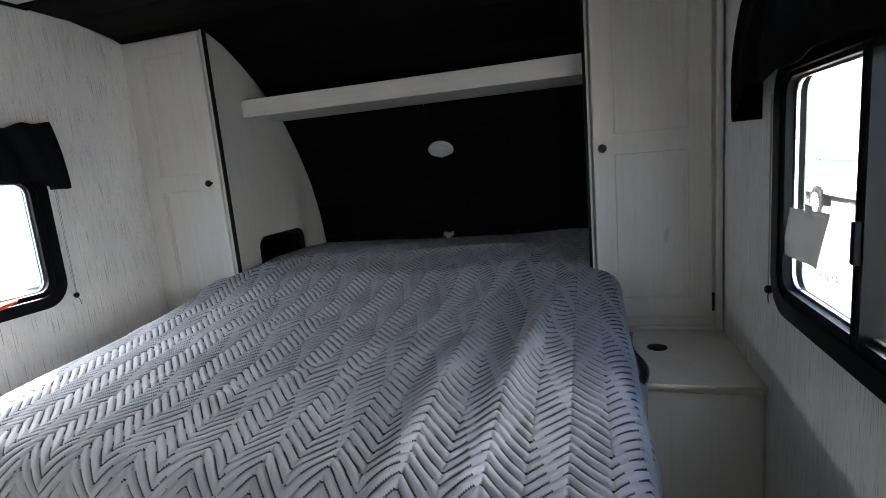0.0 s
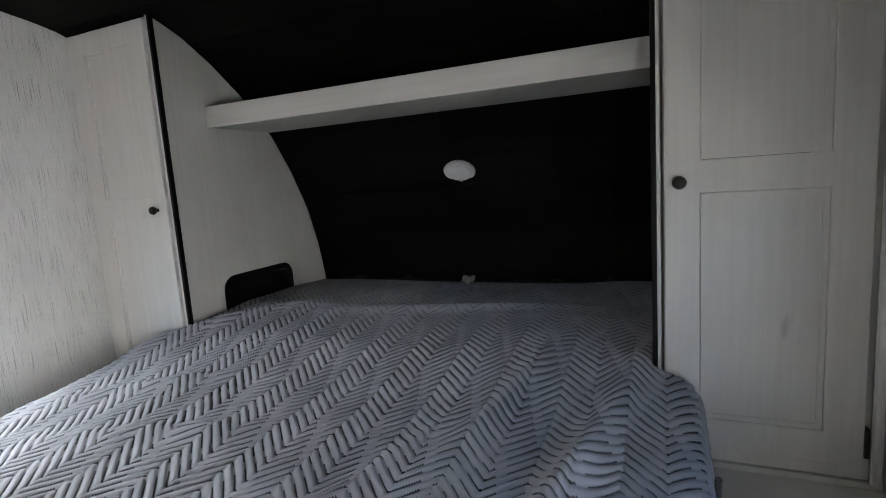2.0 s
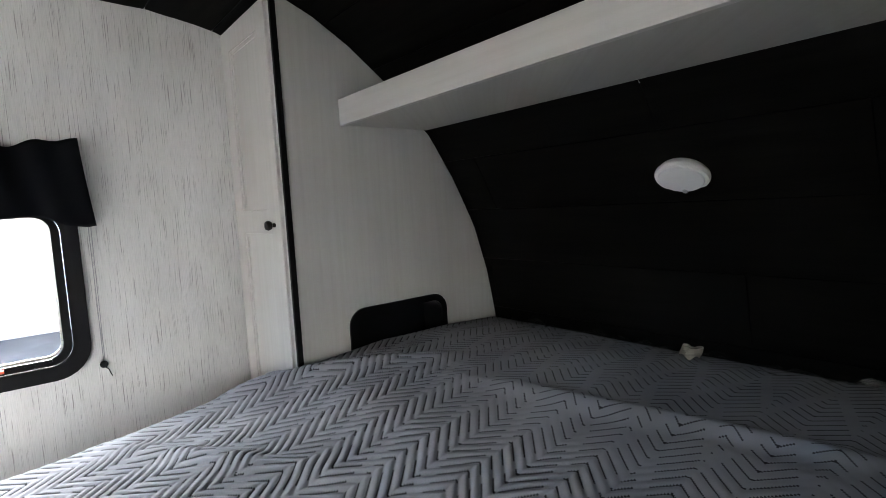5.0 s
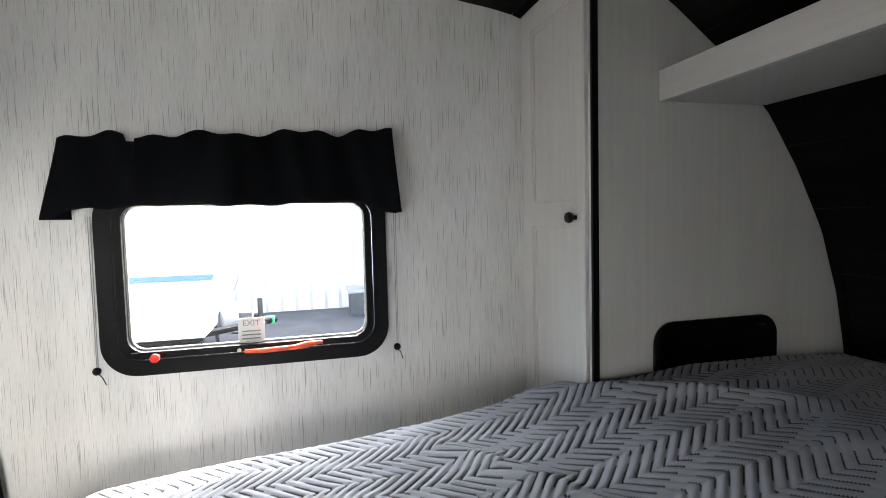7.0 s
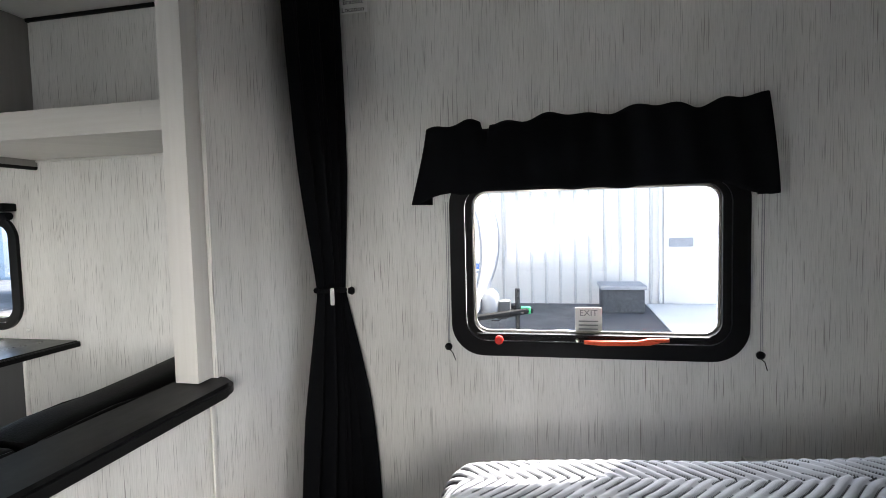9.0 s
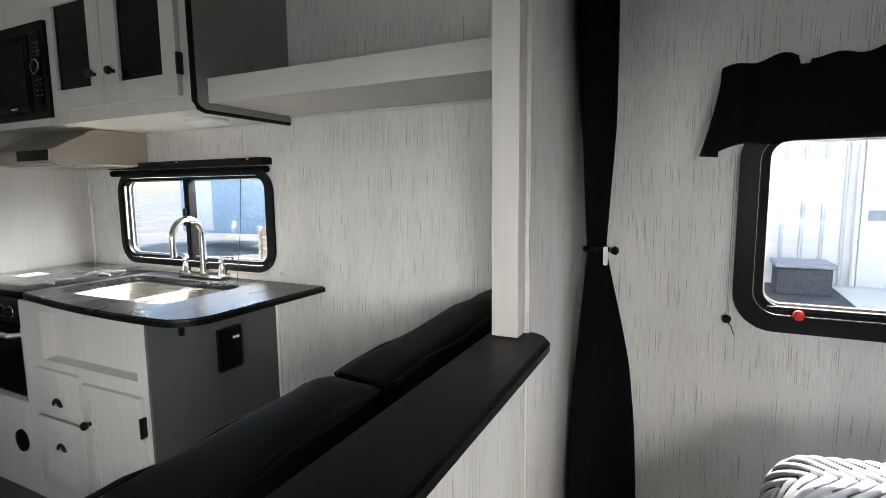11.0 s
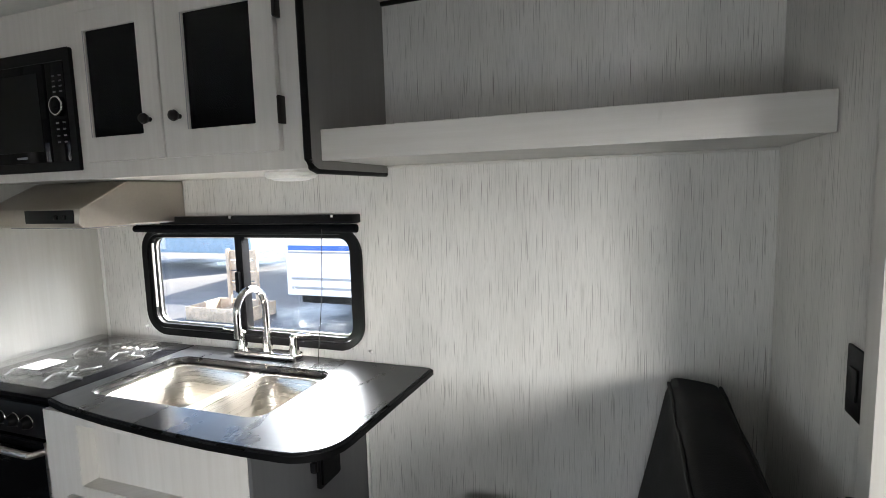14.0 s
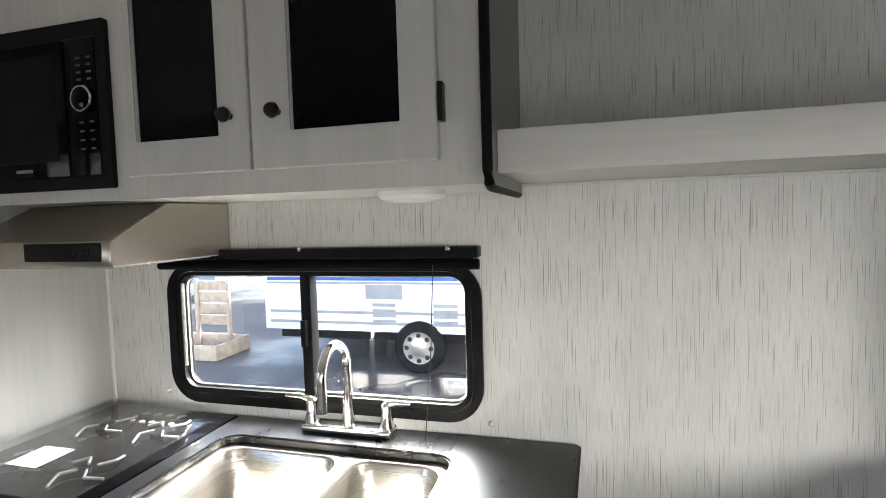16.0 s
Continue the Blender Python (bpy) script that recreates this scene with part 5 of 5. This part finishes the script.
c1, s1 = camper("camper", -7.7, -5.3, -7.4, -1.95, 2.13, 1, 1, "white camper with blue stripes parked beside the building", (-4.96,))
part("tongue", tube(bmesh.new(), [(-7.3, -2.3, GZ + 0.5), (-6.5, -1.35, GZ + 0.5), (-5.7, -2.3, GZ + 0.5)], 0.05, 8), TYRE, c1)
part("jack", tube(bmesh.new(), [(-6.5, -1.55, GZ + 0.02), (-6.5, -1.55, GZ + 0.85)], 0.04, 8), INK, c1)
part("coupler", cube(-6.56, -6.44, -1.50, -1.34, GZ + 0.45, GZ + 0.56, 0.02), GREEN, c1)
for x in (-6.65, -6.35):
    part("gas_bottle", turned(bmesh.new(), (x, -1.98, GZ + 0.4), (0, 0, 1), [(0, 0.10), (0.05, 0.13), (0.3, 0.13), (0.38, 0.09), (0.42, 0.03)], 18), RV_GREY, c1)
for k in range(5):
    part("cable", tube(bmesh.new(), [(-6.5 + 0.08 * (k - 2), -1.95 + 0.1 * j, GZ + 0.46 + 0.12 * math.sin(j * 0.9 + k) * (1 - j / 6)) for j in range(6)], 0.012, 6), INK, c1)
part("battery_box", cube(-6.62, -6.38, -1.84, -1.66, GZ + 0.5, GZ + 0.66, 0.02), STONEBOX, c1)
for x in (-7.0, -6.0):
    part("stabilizer", tube(bmesh.new(), [(x, -2.25, GZ + 0.02), (x, -2.3, GZ + 0.5)], 0.03, 8), INK, c1)
for y in (-5.65, -4.75):
    s1("hatch", y, y + 0.34, -0.05, 0.24, RV_GREY, 3)
s1("vent_panel", -5.75, -5.2, 0.30, 0.50, RV_GREY, 3)
solo("garden_hose", tube(bmesh.new(), [(-6.9 - 0.35 * math.sin(k * 0.35), -1.2 + 0.09 * k, GZ + 0.03) for k in range(22)], 0.02, 8), RV_WHITE, "white hose lying on the asphalt", "hose")

# slatted pine planter seat seen over the sink
pl = thing("pine_planter", (-5.7, -8.9, GZ), "raw pine planter box with a slatted upright back", "planter")
for k in range(4):
    part("back_slat", cube(-6.08, -6.04, -9.28, -8.62, GZ + 0.40 + 0.2 * k, GZ + 0.57 + 0.2 * k, 0.006), TAN, pl)
for y in (-9.3, -8.66):
    part("upright", cube(-6.04, -5.99, y, y + 0.07, GZ, GZ + 1.2, 0.005), TAN, pl)
for x0, x1, y0, y1 in ((-6.1, -6.06, -9.6, -8.3), (-5.3, -5.26, -9.6, -8.3), (-6.06, -5.3, -9.6, -9.56), (-6.06, -5.3, -8.34, -8.3)):
    part("box_board", cube(x0, x1, y0, y1, GZ, GZ + 0.24, 0.006), TAN, pl)
bt = thing("blue_box_trailer", (-11, -14.5, GZ), "pale blue cargo trailer parked in the yard", "trailer")
part("body", cube(-13, -10.5, -17.5, -12.6, GZ + 0.5, 2.2, 0.06), wear("pale_blue_paint", (0.36, 0.47, 0.55), 0.4), bt)
part("door", cube(-10.5, -10.47, -16.8, -15.9, GZ + 0.6, 1.8, 0.01), RV_WHITE, bt)

# pale concrete apron under the motorhomes
solo("concrete_apron", slab(bmesh.new(), [(3.4, -30.0), (40.0, -30.0), (40.0, 40.0), (3.4, 40.0)], [], mz, GZ + 0.001, GZ + 0.015), CONCRETE, "pale sunlit concrete apron of the yard", "pavement", kind="structure")

# motorhomes on the far side; the nearest is added to shape the window's light
for y0, y1 in ((-7.0, 4.6), (6.0, 13.6), (15.4, 24.0)):
    c, st = camper("motorhome", 7.2, 9.7, y0, y1, 2.72 if y0 < 0 else 2.5, -1, -1, "white motorhome with grey swoosh stripes", (y0 + 1.6, y1 - 2.0))
    for k in range(3):
        b = bmesh.new()
        tube(b, [(7.19, y0 + 0.4 + 0.9 * j, 0.15 + 0.14 * k + 0.22 * math.sin(j * 0.7 + k)) for j in range(8)], 0.03, 6)
        part("swoosh", b, FAINT, c)
    st("side_window", y0 + 1.4, y0 + 2.4, 0.85, 1.45, FAINT, 2)
    st("side_window", y0 + 4.0, y0 + 5.2, 0.85, 1.45, FAINT, 2)
    part("mirror", cube(6.75, 7.0, y0 + 0.5, y0 + 0.65, 0.55, 0.95, 0.03), RV_GREY, c)
    # unseen roof unit, added to cut sunlight; taller on the nearest motorhome
    part("roof_air_conditioner", cube(7.5, 8.6, y0 + 5.7, y0 + 6.6, 2.5, 3.2 if y0 < 0 else 2.8, 0.08), RV_WHITE, c)
    part("mirror_arm", tube(bmesh.new(), [(7.0, y0 + 0.58, 0.75), (7.25, y0 + 0.58, 0.7)], 0.02, 8), INK, c)

# ---------- boards of the front wall ----------
ROWS = 13
_w = _len[-1] / ROWS
rnd = random.Random(11)
for r in range(ROWS):
    cut = [-0.05 + rnd.uniform(0.35, 1.0), 1.0 + rnd.uniform(0.3, 1.0)]
    xs = [-0.045] + cut + [W + 0.045]
    for xa, xb in zip(xs, xs[1:]):
        b = bmesh.new()
        s0, s1_ = r * _w + 0.0022, (r + 1) * _w - 0.0022
        lift = rnd.uniform(0, 0.0015)
        rowsv = []
        for k in range(5):
            s = s0 + (s1_ - s0) * k / 4
            f, g = on_curve(s, 0.004 + lift - (0.002 if k in (0, 4) else 0)), on_curve(s, -0.003)
            rowsv.append([b.verts.new((xa + 0.0018, *f)), b.verts.new((xb - 0.0018, *f)), b.verts.new((xb - 0.0018, *g)), b.verts.new((xa + 0.0018, *g))])
        for A, B in zip(rowsv, rowsv[1:]):
            for k in range(4):
                b.faces.new((A[k], A[(k + 1) % 4], B[(k + 1) % 4], B[k]))
        b.faces.new(rowsv[0][::-1])
        b.faces.new(rowsv[-1])
        bmesh.ops.recalc_face_normals(b, faces=b.faces)
        part("board", b, PLANK, wall_front)
